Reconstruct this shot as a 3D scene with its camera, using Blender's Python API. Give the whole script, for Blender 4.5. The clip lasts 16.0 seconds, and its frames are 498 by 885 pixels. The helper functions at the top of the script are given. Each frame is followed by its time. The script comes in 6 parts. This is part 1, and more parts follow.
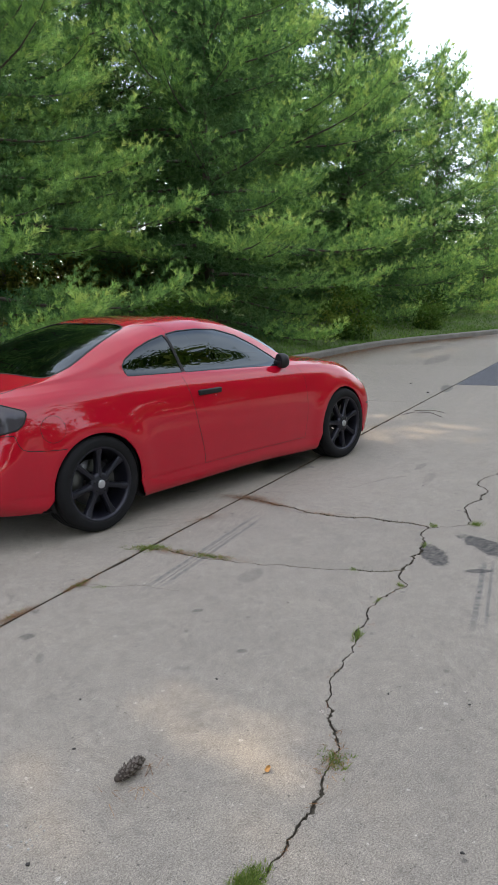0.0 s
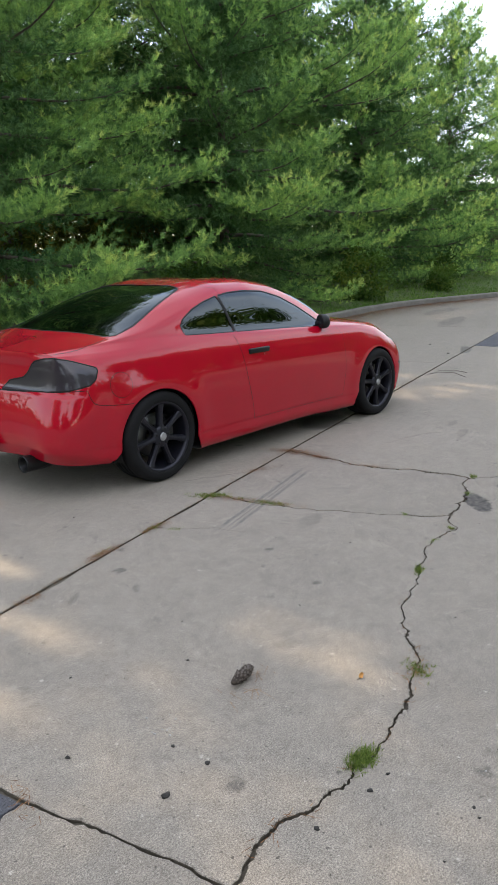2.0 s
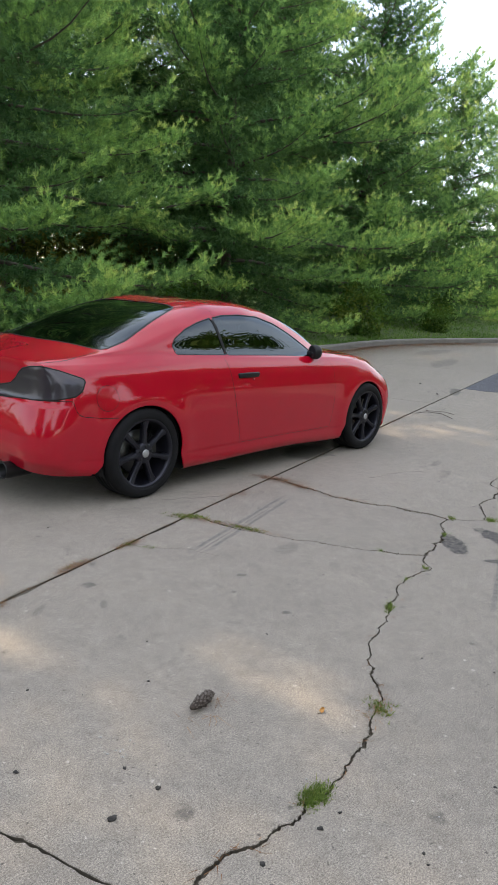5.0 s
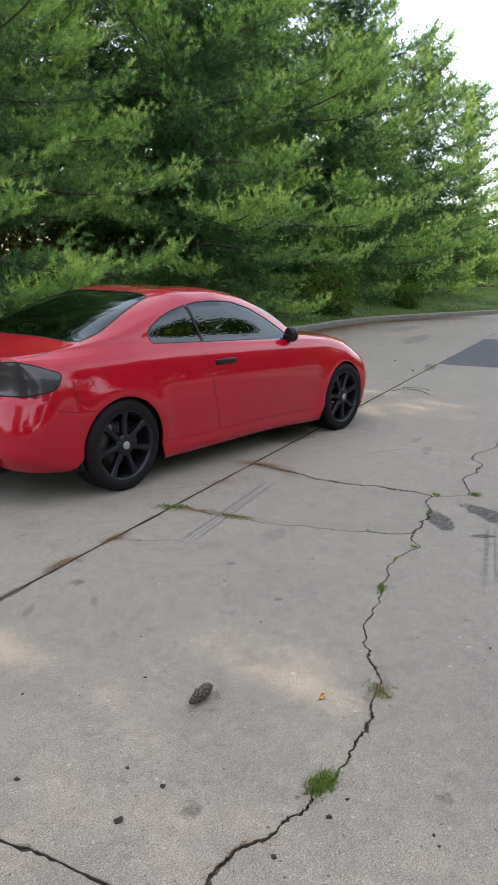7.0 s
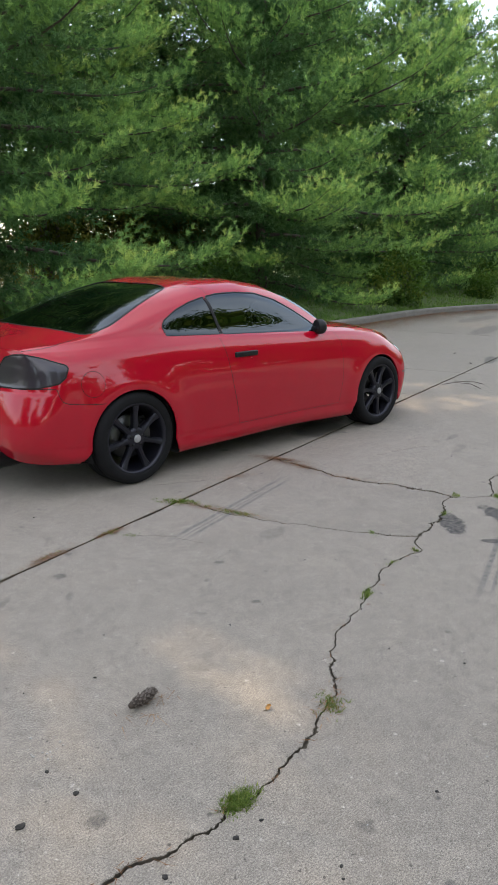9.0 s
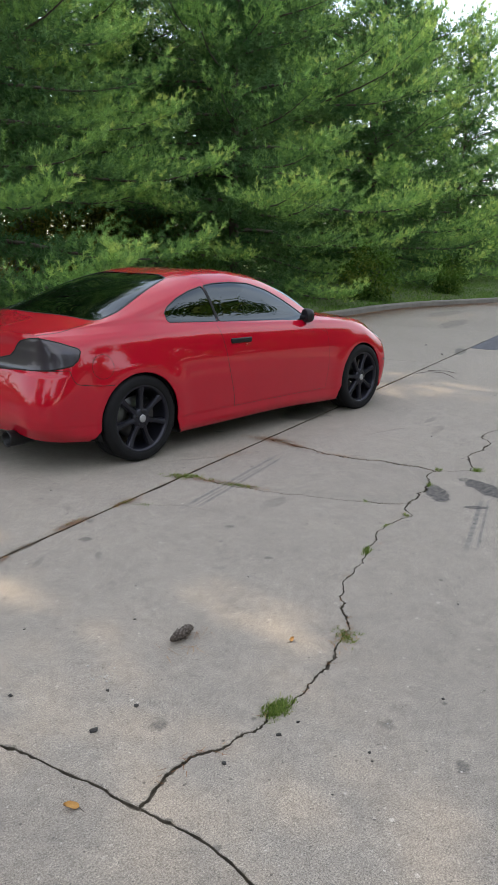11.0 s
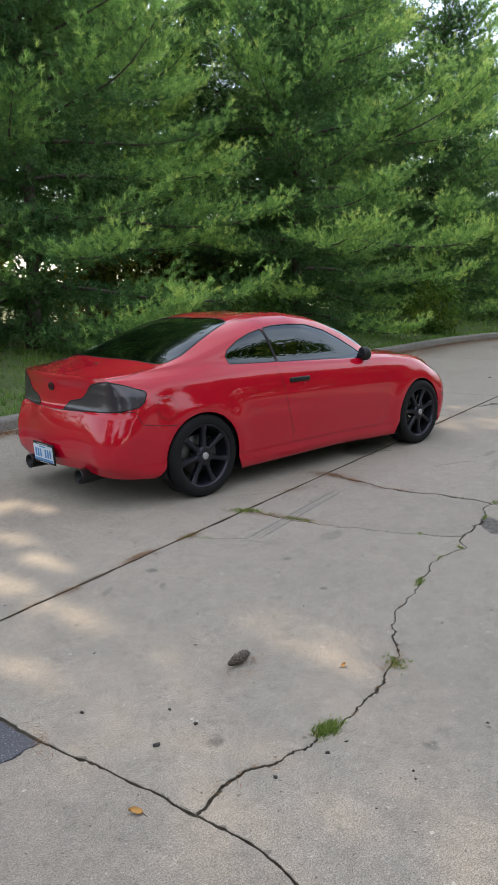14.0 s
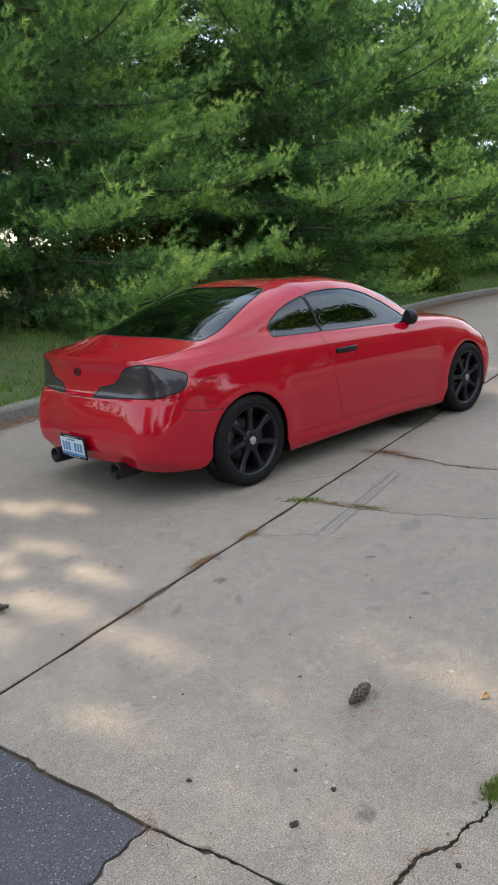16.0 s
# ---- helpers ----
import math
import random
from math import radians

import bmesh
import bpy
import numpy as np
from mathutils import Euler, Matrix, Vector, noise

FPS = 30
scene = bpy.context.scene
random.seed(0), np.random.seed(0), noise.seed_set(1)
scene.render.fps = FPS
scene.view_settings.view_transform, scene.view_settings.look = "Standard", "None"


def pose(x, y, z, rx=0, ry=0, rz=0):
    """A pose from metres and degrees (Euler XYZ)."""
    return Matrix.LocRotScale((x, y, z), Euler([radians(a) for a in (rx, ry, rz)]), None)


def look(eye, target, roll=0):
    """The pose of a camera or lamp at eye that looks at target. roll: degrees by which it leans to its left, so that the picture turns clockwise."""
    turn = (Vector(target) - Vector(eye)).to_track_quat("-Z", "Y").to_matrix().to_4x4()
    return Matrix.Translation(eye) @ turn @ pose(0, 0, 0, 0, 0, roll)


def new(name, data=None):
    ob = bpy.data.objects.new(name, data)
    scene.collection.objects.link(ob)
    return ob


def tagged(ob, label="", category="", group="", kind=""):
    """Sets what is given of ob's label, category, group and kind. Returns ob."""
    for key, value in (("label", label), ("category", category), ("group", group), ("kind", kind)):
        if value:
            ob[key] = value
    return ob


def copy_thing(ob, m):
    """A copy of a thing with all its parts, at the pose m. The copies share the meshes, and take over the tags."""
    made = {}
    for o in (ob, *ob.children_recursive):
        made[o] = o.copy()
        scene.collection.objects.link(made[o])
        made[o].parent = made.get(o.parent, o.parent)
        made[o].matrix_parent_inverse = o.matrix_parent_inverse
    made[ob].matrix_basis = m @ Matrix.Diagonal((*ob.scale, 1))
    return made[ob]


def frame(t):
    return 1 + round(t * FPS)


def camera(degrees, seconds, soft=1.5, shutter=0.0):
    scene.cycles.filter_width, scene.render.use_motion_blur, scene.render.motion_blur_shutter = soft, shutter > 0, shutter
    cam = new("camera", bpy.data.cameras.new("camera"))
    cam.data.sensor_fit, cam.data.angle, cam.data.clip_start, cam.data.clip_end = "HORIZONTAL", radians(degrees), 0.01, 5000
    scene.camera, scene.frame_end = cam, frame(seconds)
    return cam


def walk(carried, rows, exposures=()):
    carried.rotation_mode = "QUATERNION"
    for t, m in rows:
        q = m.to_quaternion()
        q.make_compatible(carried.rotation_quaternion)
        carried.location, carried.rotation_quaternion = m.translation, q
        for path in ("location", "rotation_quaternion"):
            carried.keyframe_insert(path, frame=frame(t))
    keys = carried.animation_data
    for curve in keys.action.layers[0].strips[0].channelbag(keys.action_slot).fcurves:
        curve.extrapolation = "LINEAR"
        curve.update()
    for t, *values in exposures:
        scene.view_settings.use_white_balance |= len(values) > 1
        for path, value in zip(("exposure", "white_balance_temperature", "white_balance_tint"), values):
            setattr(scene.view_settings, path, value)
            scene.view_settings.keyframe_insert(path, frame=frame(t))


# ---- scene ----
cam = camera(36.0, 16.0)
PATH = [
    (0, (-3.066, -4.901, 1.546), (-1.595, -3.6, 1.165), -1.6),
    (0.5, (-3.196, -4.833, 1.576), (-1.718, -3.552, 1.159), 1.3),
    (1, (-3.374, -4.935, 1.619), (-1.968, -3.584, 1.175), 3.0),
    (1.5, (-3.493, -4.984, 1.575), (-2.168, -3.56, 1.108), 0.5),
    (2, (-3.571, -4.856, 1.578), (-2.119, -3.566, 1.1), -1.4),
    (2.5, (-3.621, -4.746, 1.545), (-2.138, -3.488, 1.078), -2.2),
    (3, (-3.597, -4.789, 1.552), (-2.078, -3.571, 1.096), -0.3),
    (3.5, (-3.498, -4.929, 1.574), (-2.003, -3.672, 1.142), 3.1),
    (4, (-3.461, -4.989, 1.572), (-1.972, -3.717, 1.164), 3.8),
    (6.3, (-3.676, -4.694, 1.575), (-2.174, -3.451, 1.129), 1.9),
    (6.5, (-3.646, -4.708, 1.568), (-2.131, -3.481, 1.121), 1.6),
    (7, (-3.538, -4.81, 1.58), (-2.019, -3.59, 1.127), 1.0),
    (7.5, (-3.349, -4.975, 1.579), (-1.865, -3.709, 1.134), 2.7),
    (8, (-3.212, -5.029, 1.605), (-1.773, -3.719, 1.144), 1.2),
    (8.2, (-3.109, -4.996, 1.58), (-1.713, -3.64, 1.119), 2.4),
    (10.3, (-3.402, -5.295, 1.609), (-2.03, -3.926, 1.117), -3.7),
    (10.5, (-3.501, -5.214, 1.535), (-2.096, -3.866, 1.076), -3.3),
    (11, (-3.583, -5.204, 1.558), (-2.149, -3.898, 1.07), 0.9),
    (11.5, (-3.613, -5.293, 1.573), (-2.183, -3.978, 1.099), 2.6),
    (12, (-3.672, -5.367, 1.622), (-2.265, -4.016, 1.181), 1.6),
    (12.5, (-3.657, -5.377, 1.605), (-2.26, -3.999, 1.221), 0.7),
    (13, (-3.664, -5.4, 1.605), (-2.255, -4.029, 1.24), 0.2),
    (13.5, (-3.692, -5.417, 1.614), (-2.312, -4.025, 1.219), -0.3),
    (14, (-3.692, -5.408, 1.618), (-2.369, -3.962, 1.219), -1.0),
    (14.5, (-3.709, -5.266, 1.603), (-2.421, -3.797, 1.175), 0.3),
    (15, (-3.73, -5.038, 1.602), (-2.384, -3.625, 1.168), -1.9),
    (15.5, (-3.74, -4.892, 1.604), (-2.39, -3.492, 1.138), -1.5),
    (16, (-3.603, -4.669, 1.622), (-2.276, -3.253, 1.138), -3.8),
]
EXPOSURES = [(0, 1.27, 6850, 11), (16, 1.27, 6850, 11)]
walk(cam, [(t, look(eye, target, roll)) for t, eye, target, roll in PATH], EXPOSURES)

# ---- world and light ----
SUN_AZ, SUN_EL = radians(82.0), radians(38.0)      # the sun stands beyond the pines
world = bpy.data.worlds.new("world")
scene.world = world
world.use_nodes = True
wn = world.node_tree.nodes
sky = wn.new("ShaderNodeTexSky")
sky.sky_type = "NISHITA"
sky.sun_disc = False
sky.sun_elevation = SUN_EL
sky.sun_rotation = radians(90.0) - SUN_AZ
sky.air_density, sky.dust_density, sky.ozone_density = 1.2, 0.6, 3.0
wn["Background"].inputs["Strength"].default_value = 0.15
# thin bright cloud and haze over the blue
cloud_at = wn.new("ShaderNodeTexNoise")
cloud_at.inputs["Scale"].default_value, cloud_at.inputs["Detail"].default_value = 2.2, 5.0
world.node_tree.links.new(wn.new("ShaderNodeTexCoord").outputs["Generated"], cloud_at.inputs["Vector"])
cover = wn.new("ShaderNodeMapRange")
for key, value in (("From Min", 0.35), ("From Max", 0.65), ("To Min", 0.22), ("To Max", 0.82)):
    cover.inputs[key].default_value = value
world.node_tree.links.new(cloud_at.outputs["Fac"], cover.inputs["Value"])
haze = wn.new("ShaderNodeMix")
haze.data_type = "RGBA"
haze.inputs[7].default_value = (6.5, 6.9, 7.5, 1)
world.node_tree.links.new(cover.outputs[0], haze.inputs[0])
world.node_tree.links.new(sky.outputs[0], haze.inputs[6])
world.node_tree.links.new(haze.outputs[2], wn["Background"].inputs["Color"])
sun = new("sun", bpy.data.lights.new("sun", "SUN"))
sun.data.energy, sun.data.angle, sun.data.color = 3.0, radians(0.55), (1.0, 0.83, 0.60)
sun.matrix_world = look((math.cos(SUN_AZ) * 40, math.sin(SUN_AZ) * 40, math.tan(SUN_EL) * 40), (0, 0, 0))


# ---- small tools ----
def curve(xs, ys):
    """A smooth curve through points that does not overshoot."""
    xs, ys = np.array(xs, float), np.array(ys, float)
    h, d = np.diff(xs), np.diff(ys) / np.diff(xs)
    m = np.zeros(len(xs))
    m[0], m[-1] = d[0], d[-1]
    for i in range(1, len(xs) - 1):
        if d[i - 1] * d[i] > 0:
            a, b = 2 * h[i] + h[i - 1], h[i] + 2 * h[i - 1]
            m[i] = (a + b) / (a / d[i - 1] + b / d[i])

    def f(x):
        x = np.clip(np.asarray(x, float), xs[0], xs[-1])
        i = np.clip(np.searchsorted(xs, x) - 1, 0, len(h) - 1)
        t = (x - xs[i]) / h[i]
        return ((2 * t**3 - 3 * t**2 + 1) * ys[i] + (t**3 - 2 * t**2 + t) * h[i] * m[i]
                + (3 * t**2 - 2 * t**3) * ys[i + 1] + (t**3 - t**2) * h[i] * m[i + 1])
    return f


def mesh_of(name, verts, faces, mats, smooth=True, index=None):
    me = bpy.data.meshes.new(name)
    me.from_pydata([tuple(map(float, v)) for v in verts], [], [tuple(map(int, f)) for f in faces])
    for m in (mats if isinstance(mats, (list, tuple)) else [mats]):
        me.materials.append(m)
    if index is not None:
        me.polygons.foreach_set("material_index", np.array(index, np.int32))
    me.polygons.foreach_set("use_smooth", np.full(len(me.polygons), bool(smooth)))
    me.update()
    return me


def tri_mesh(name, verts, mats, tone=None):
    """Loose triangles from an (n, 3, 3) array, with one tone a triangle."""
    n = len(verts)
    me = bpy.data.meshes.new(name)
    me.vertices.add(3 * n)
    me.loops.add(3 * n)
    me.polygons.add(n)
    me.vertices.foreach_set("co", np.ascontiguousarray(verts, np.float32).ravel())
    me.loops.foreach_set("vertex_index", np.arange(3 * n, dtype=np.int32))
    me.polygons.foreach_set("loop_start", np.arange(0, 3 * n, 3, dtype=np.int32))
    me.polygons.foreach_set("loop_total", np.full(n, 3, np.int32))
    me.update(calc_edges=True)
    me.materials.append(mats)
    if tone is not None:
        at = me.attributes.new("tone", "FLOAT", "FACE")
        at.data.foreach_set("value", np.ascontiguousarray(tone, np.float32))
    return me


def part(name, me, parent=None, label="", m=None):
    ob = new(name, me)
    if parent:
        ob.parent = parent
    if m is not None:
        ob.matrix_basis = m
    if label:
        tagged(ob, label)
    return ob


def bm_mesh(name, bm, mat, smooth=False):
    me = bpy.data.meshes.new(name)
    bm.to_mesh(me)
    bm.free()
    for m in (mat if isinstance(mat, (list, tuple)) else [mat]):
        me.materials.append(m)
    if smooth:
        me.polygons.foreach_set("use_smooth", np.full(len(me.polygons), True))
    return me


def tube(points, radii, sides=8, closed=False, caps=True):
    """Verts and faces of a tube along points."""
    pts = [Vector(p) for p in points]
    n = len(pts)
    vs, fs = [], []
    up = Vector((0.13, 0.21, 0.97))
    for i, p in enumerate(pts):
        a = pts[(i - 1) % n] if closed or i > 0 else p
        b = pts[(i + 1) % n] if closed or i < n - 1 else p
        d = (b - a).normalized()
        s = d.cross(up)
        s = s.normalized() if s.length > 1e-4 else Vector((1, 0, 0))
        u = s.cross(d)
        r = radii[i] if hasattr(radii, "__len__") else radii
        for k in range(sides):
            t = 2 * math.pi * k / sides
            vs.append(p + s * (r * math.cos(t)) + u * (r * math.sin(t)))
    m = n if closed else n - 1
    for i in range(m):
        for k in range(sides):
            a, b = i * sides + k, i * sides + (k + 1) % sides
            c, d2 = ((i + 1) % n) * sides + (k + 1) % sides, ((i + 1) % n) * sides + k
            fs.append((a, b, c, d2))
    if caps and not closed:
        fs.append(tuple(range(sides))[::-1])
        fs.append(tuple((n - 1) * sides + k for k in range(sides)))
    return vs, fs


def lathe(profile, steps=64, close=False):
    """Verts and faces of (radius, y) turned round the y axis."""
    vs, fs, n = [], [], len(profile)
    for i in range(steps):
        t = 2 * math.pi * i / steps
        for r, y in profile:
            vs.append((r * math.cos(t), y, r * math.sin(t)))
    for i in range(steps):
        j = (i + 1) % steps
        for k in range(n if close else n - 1):
            l = (k + 1) % n
            fs.append((i * n + k, i * n + l, j * n + l, j * n + k))
    return vs, fs


def box_bm(sx, sy, sz, bevel=0.0, segments=2, at=(0, 0, 0)):
    bm = bmesh.new()
    bmesh.ops.create_cube(bm, size=1.0)
    bmesh.ops.scale(bm, vec=(sx, sy, sz), verts=bm.verts)
    if bevel:
        bmesh.ops.bevel(bm, geom=bm.edges[:], offset=bevel, segments=segments, profile=0.5, affect="EDGES")
    bmesh.ops.translate(bm, vec=at, verts=bm.verts)
    return bm


# ---- materials ----
def material(name, color=(0.5, 0.5, 0.5), rough=0.5, metal=0.0, **more):
    m = bpy.data.materials.new(name)
    m.use_nodes = True
    b = m.node_tree.nodes["Principled BSDF"]
    b.inputs["Base Color"].default_value = (*color, 1)
    b.inputs["Roughness"].default_value = rough
    b.inputs["Metallic"].default_value = metal
    for k, v in more.items():
        b.inputs[k.replace("_", " ")].default_value = v
    return m


class Nodes:
    """Short hand for wiring a material's nodes."""

    def __init__(self, m):
        self.m, self.t = m, m.node_tree
        self.b = self.t.nodes["Principled BSDF"]
        self.geo = self.t.nodes.new("ShaderNodeNewGeometry")
        self.co = self.t.nodes.new("ShaderNodeTexCoord").outputs["Object"]

    def add(self, kind, ins=None, **props):
        n = self.t.nodes.new(kind)
        for k, v in props.items():
            if k == "operation":
                n.operation = v
            elif k == "blend_type":
                n.blend_type = v
            elif k == "data_type":
                n.data_type = v
            elif k == "feature":
                n.feature = v
        for k, v in (ins or {}).items():
            if hasattr(v, "is_linked"):
                self.t.links.new(v, n.inputs[k])
            else:
                n.inputs[k].default_value = v
        return n

    def noise(self, scale, detail=4.0, rough=0.55, vec=None, distort=0.0):
        return self.add("ShaderNodeTexNoise", {"Vector": vec or self.co, "Scale": scale, "Detail": detail, "Roughness": rough, "Distortion": distort}).outputs["Fac"]

    def voronoi(self, scale, vec=None, out="Distance"):
        return self.add("ShaderNodeTexVoronoi", {"Vector": vec or self.co, "Scale": scale}).outputs[out]

    def ramp(self, fac, stops):
        n = self.t.nodes.new("ShaderNodeValToRGB")
        while len(n.color_ramp.elements) < len(stops):
            n.color_ramp.elements.new(0.5)
        for e, (p, c) in zip(n.color_ramp.elements, stops):
            e.position = p
            e.color = (*c, 1) if hasattr(c, "__len__") else (c, c, c, 1)
        self.t.links.new(fac, n.inputs[0])
        return n.outputs[0]

    def mix(self, fac, a, b, blend="MIX"):
        n = self.add("ShaderNodeMix", data_type="RGBA", blend_type=blend)
        for k, v in ((0, fac), (6, a), (7, b)):
            if hasattr(v, "is_linked"):
                self.t.links.new(v, n.inputs[k])
            else:
                n.inputs[k].default_value = v if k == 0 else (*v, 1)
        return n.outputs[2]

    def math(self, op, a, b=0.0, c=0.0):
        n = self.t.nodes.new("ShaderNodeMath")
        n.operation = op
        for i, v in enumerate((a, b, c)):
            if hasattr(v, "is_linked"):
                self.t.links.new(v, n.inputs[i])
            else:
                n.inputs[i].default_value = v
        return n.outputs[0]

    def axis(self, vec=None):
        n = self.add("ShaderNodeSeparateXYZ", {0: vec or self.co})
        return n.outputs

    def bump(self, height, strength=0.3, dist=0.01):
        n = self.add("ShaderNodeBump", {"Height": height, "Strength": strength, "Distance": dist})
        self.t.links.new(n.outputs[0], self.b.inputs["Normal"])

    def to(self, socket, out):
        self.t.links.new(out, self.b.inputs[socket])


def concrete_material():
    m = material("weathered_concrete", (0.36, 0.345, 0.31), 0.88)
    n = Nodes(m)
    p = n.geo.outputs["Position"]
    big = n.noise(0.55, 5, 0.6, p)
    mid = n.noise(3.7, 6, 0.65, p, 0.6)
    fine = n.noise(150, 5, 0.8, p)
    wob = n.add("ShaderNodeVectorMath", {0: n.add("ShaderNodeTexNoise", {"Vector": p, "Scale": 60.0, "Detail": 3.0}).outputs["Color"], 1: (0.014, 0.014, 0.0)}, operation="MULTIPLY").outputs[0]
    q = n.add("ShaderNodeVectorMath", {0: p, 1: wob}, operation="ADD").outputs[0]
    wob_wide = n.add("ShaderNodeVectorMath", {0: n.add("ShaderNodeTexNoise", {"Vector": p, "Scale": 22.0, "Detail": 4.0}).outputs["Color"], 1: (0.07, 0.07, 0.0)}, operation="MULTIPLY").outputs[0]
    q_wide = n.add("ShaderNodeVectorMath", {0: p, 1: wob_wide}, operation="ADD").outputs[0]

    def dots(scale, size, share, vec, channel=0, soft=0.25):
        """Spots of about size metres, in a share of the cells."""
        r = size * scale / 2
        pick = n.axis(n.voronoi(scale, vec, "Color"))
        keep = n.math("LESS_THAN", pick[channel], share)
        lim = n.math("MULTIPLY", n.math("MULTIPLY_ADD", pick[(channel + 1) % 3], 1.1, 0.45), r)
        d = n.math("DIVIDE", n.voronoi(scale, vec), lim)
        return n.math("MULTIPLY", keep, n.ramp(d, [(1.0 - soft, 1.0), (1.0, 0.0)]))

    base = n.ramp(big, [(0.30, (0.292, 0.278, 0.248)), (0.72, (0.352, 0.336, 0.300))])
    base = n.mix(n.ramp(mid, [(0.35, 0.0), (0.7, 0.6)]), base, (0.285, 0.274, 0.249))
    base = n.mix(n.ramp(n.noise(2.1, 7, 0.7, p, 0.8), [(0.52, 0.0), (0.72, 0.40)]), base, (0.385, 0.358, 0.308))
    base = n.mix(n.ramp(n.noise(17, 6, 0.72, p, 0.5), [(0.50, 0.0), (0.70, 0.42)]), base, (0.215, 0.207, 0.19))
    base = n.mix(n.ramp(fine, [(0.38, 0.75), (0.52, 0.0)]), base, (0.135, 0.13, 0.118))
    base = n.mix(n.ramp(n.noise(420, 2, 0.6, p), [(0.52, 0.0), (0.70, 0.45)]), base, (0.46, 0.44, 0.41))
    smudge = n.math("MULTIPLY", n.ramp(n.noise(6.5, 9, 0.78, p, 0.4), [(0.585, 0.0), (0.64, 1.0)]), n.ramp(n.noise(1.3, 2, 0.5, p), [(0.40, 0.0), (0.56, 1.0)]))
    base = n.mix(n.math("MULTIPLY", smudge, 0.55), base, (0.17, 0.163, 0.15))
    # dark spots of old gum and tar, exposed pale stones, pits
    spots = n.math("MULTIPLY", dots(3.8, 0.055, 0.36, q_wide, 0, 0.4), n.ramp(n.noise(90, 3, 0.7, p), [(0.30, 0.40), (0.60, 0.95)]))
    base = n.mix(spots, base, (0.125, 0.122, 0.115))
    spots = n.math("MULTIPLY", dots(9.0, 0.020, 0.22, q, 1, 0.3), 0.7)
    base = n.mix(spots, base, (0.115, 0.112, 0.105))
    stone = n.math("MAXIMUM", dots(15.0, 0.014, 0.17, q, 0), dots(48.0, 0.0065, 0.14, q, 1))
    pit = n.math("MAXIMUM", dots(26.0, 0.0075, 0.12, q, 2), n.ramp(n.noise(95, 4, 0.78, p), [(0.60, 0.0), (0.66, 1.0)]))
    base = n.mix(1.0, base, n.ramp(n.noise(27, 4, 0.7, p, 0.6), [(0.32, 0.87), (0.68, 1.10)]), "MULTIPLY")
    base = n.mix(1.0, base, n.ramp(n.noise(7.5, 5, 0.7, p, 0.9), [(0.32, 0.90), (0.68, 1.08)]), "MULTIPLY")
    base = n.mix(n.math("MULTIPLY", stone, 0.72), base, (0.50, 0.485, 0.455))
    base = n.mix(n.math("MULTIPLY", pit, 0.78), base, (0.075, 0.072, 0.066))
    base = n.mix(1.0, base, n.ramp(n.noise(230, 3, 0.85, p), [(0.35, 0.50), (0.65, 1.42)]), "MULTIPLY")
    base = n.mix(1.0, base, n.ramp(n.noise(125, 3, 0.8, p), [(0.34, 0.76), (0.66, 1.22)]), "MULTIPLY")
    # each slab a little apart
    base = n.mix(1.0, base, (0.92, 0.838, 0.775), "MULTIPLY")
    info = n.t.nodes.new("ShaderNodeObjectInfo")
    base = n.mix(1.0, base, n.ramp(info.outputs["Random"], [(0.0, 0.93), (1.0, 1.05)]), "MULTIPLY")
    x, y, z = n.axis(p)[0:3]

    def strip(x0, y0, x1, y1, half, soft):
        dx, dy = x1 - x0, y1 - y0
        ln = math.hypot(dx, dy)
        ux, uy = dx / ln, dy / ln
        along = n.math("ADD", n.math("MULTIPLY", x, ux), n.math("MULTIPLY_ADD", y, uy, -(x0 * ux + y0 * uy)))
        across = n.math("ABSOLUTE", n.math("ADD", n.math("MULTIPLY", x, -uy), n.math("MULTIPLY_ADD", y, ux, x0 * uy - y0 * ux)))
        a = n.math("SMOOTH_MIN", n.math("MULTIPLY", along, 6.0), n.math("MULTIPLY", n.math("SUBTRACT", ln, along), 6.0), 0.1)
        a = n.math("MINIMUM", n.math("MAXIMUM", a, 0.0), 1.0)
        b = n.math("MINIMUM", n.math("MAXIMUM", n.math("DIVIDE", n.math("SUBTRACT", half, across), soft), 0.0), 1.0)
        return n.math("MULTIPLY", a, b)

    def blob(cx, cy, rx, ry, ang, ragged=1.5):
        c, s = math.cos(ang), math.sin(ang)
        u = n.math("DIVIDE", n.math("ADD", n.math("MULTIPLY_ADD", x, c, -cx * c), n.math("MULTIPLY_ADD", y, s, -cy * s)), rx)
        v = n.math("DIVIDE", n.math("ADD", n.math("MULTIPLY_ADD", x, -s, cx * s), n.math("MULTIPLY_ADD", y, c, -cy * c)), ry)
        d = n.math("SQRT", n.math("ADD", n.math("MULTIPLY", u, u), n.math("MULTIPLY", v, v)))
        d = n.math("ADD", d, n.math("MULTIPLY_ADD", n.noise(9, 6, 0.7, p), ragged, -0.5 * ragged))
        return n.math("MINIMUM", n.math("MAXIMUM", n.math("MULTIPLY", n.math("SUBTRACT", 1.0, d), 5.0 if ragged > 1 else 3.0), 0.0), 1.0)

    rub = n.ramp(n.noise(34, 3, 0.6, p), [(0.38, 0.25), (0.62, 1.0)])
    for x0, y0, x1, y1, half in MARKS:
        base = n.mix(n.math("MULTIPLY", n.math("MULTIPLY", strip(x0, y0, x1, y1, half, half * 0.5), rub), 0.75), base, (0.085, 0.085, 0.085))
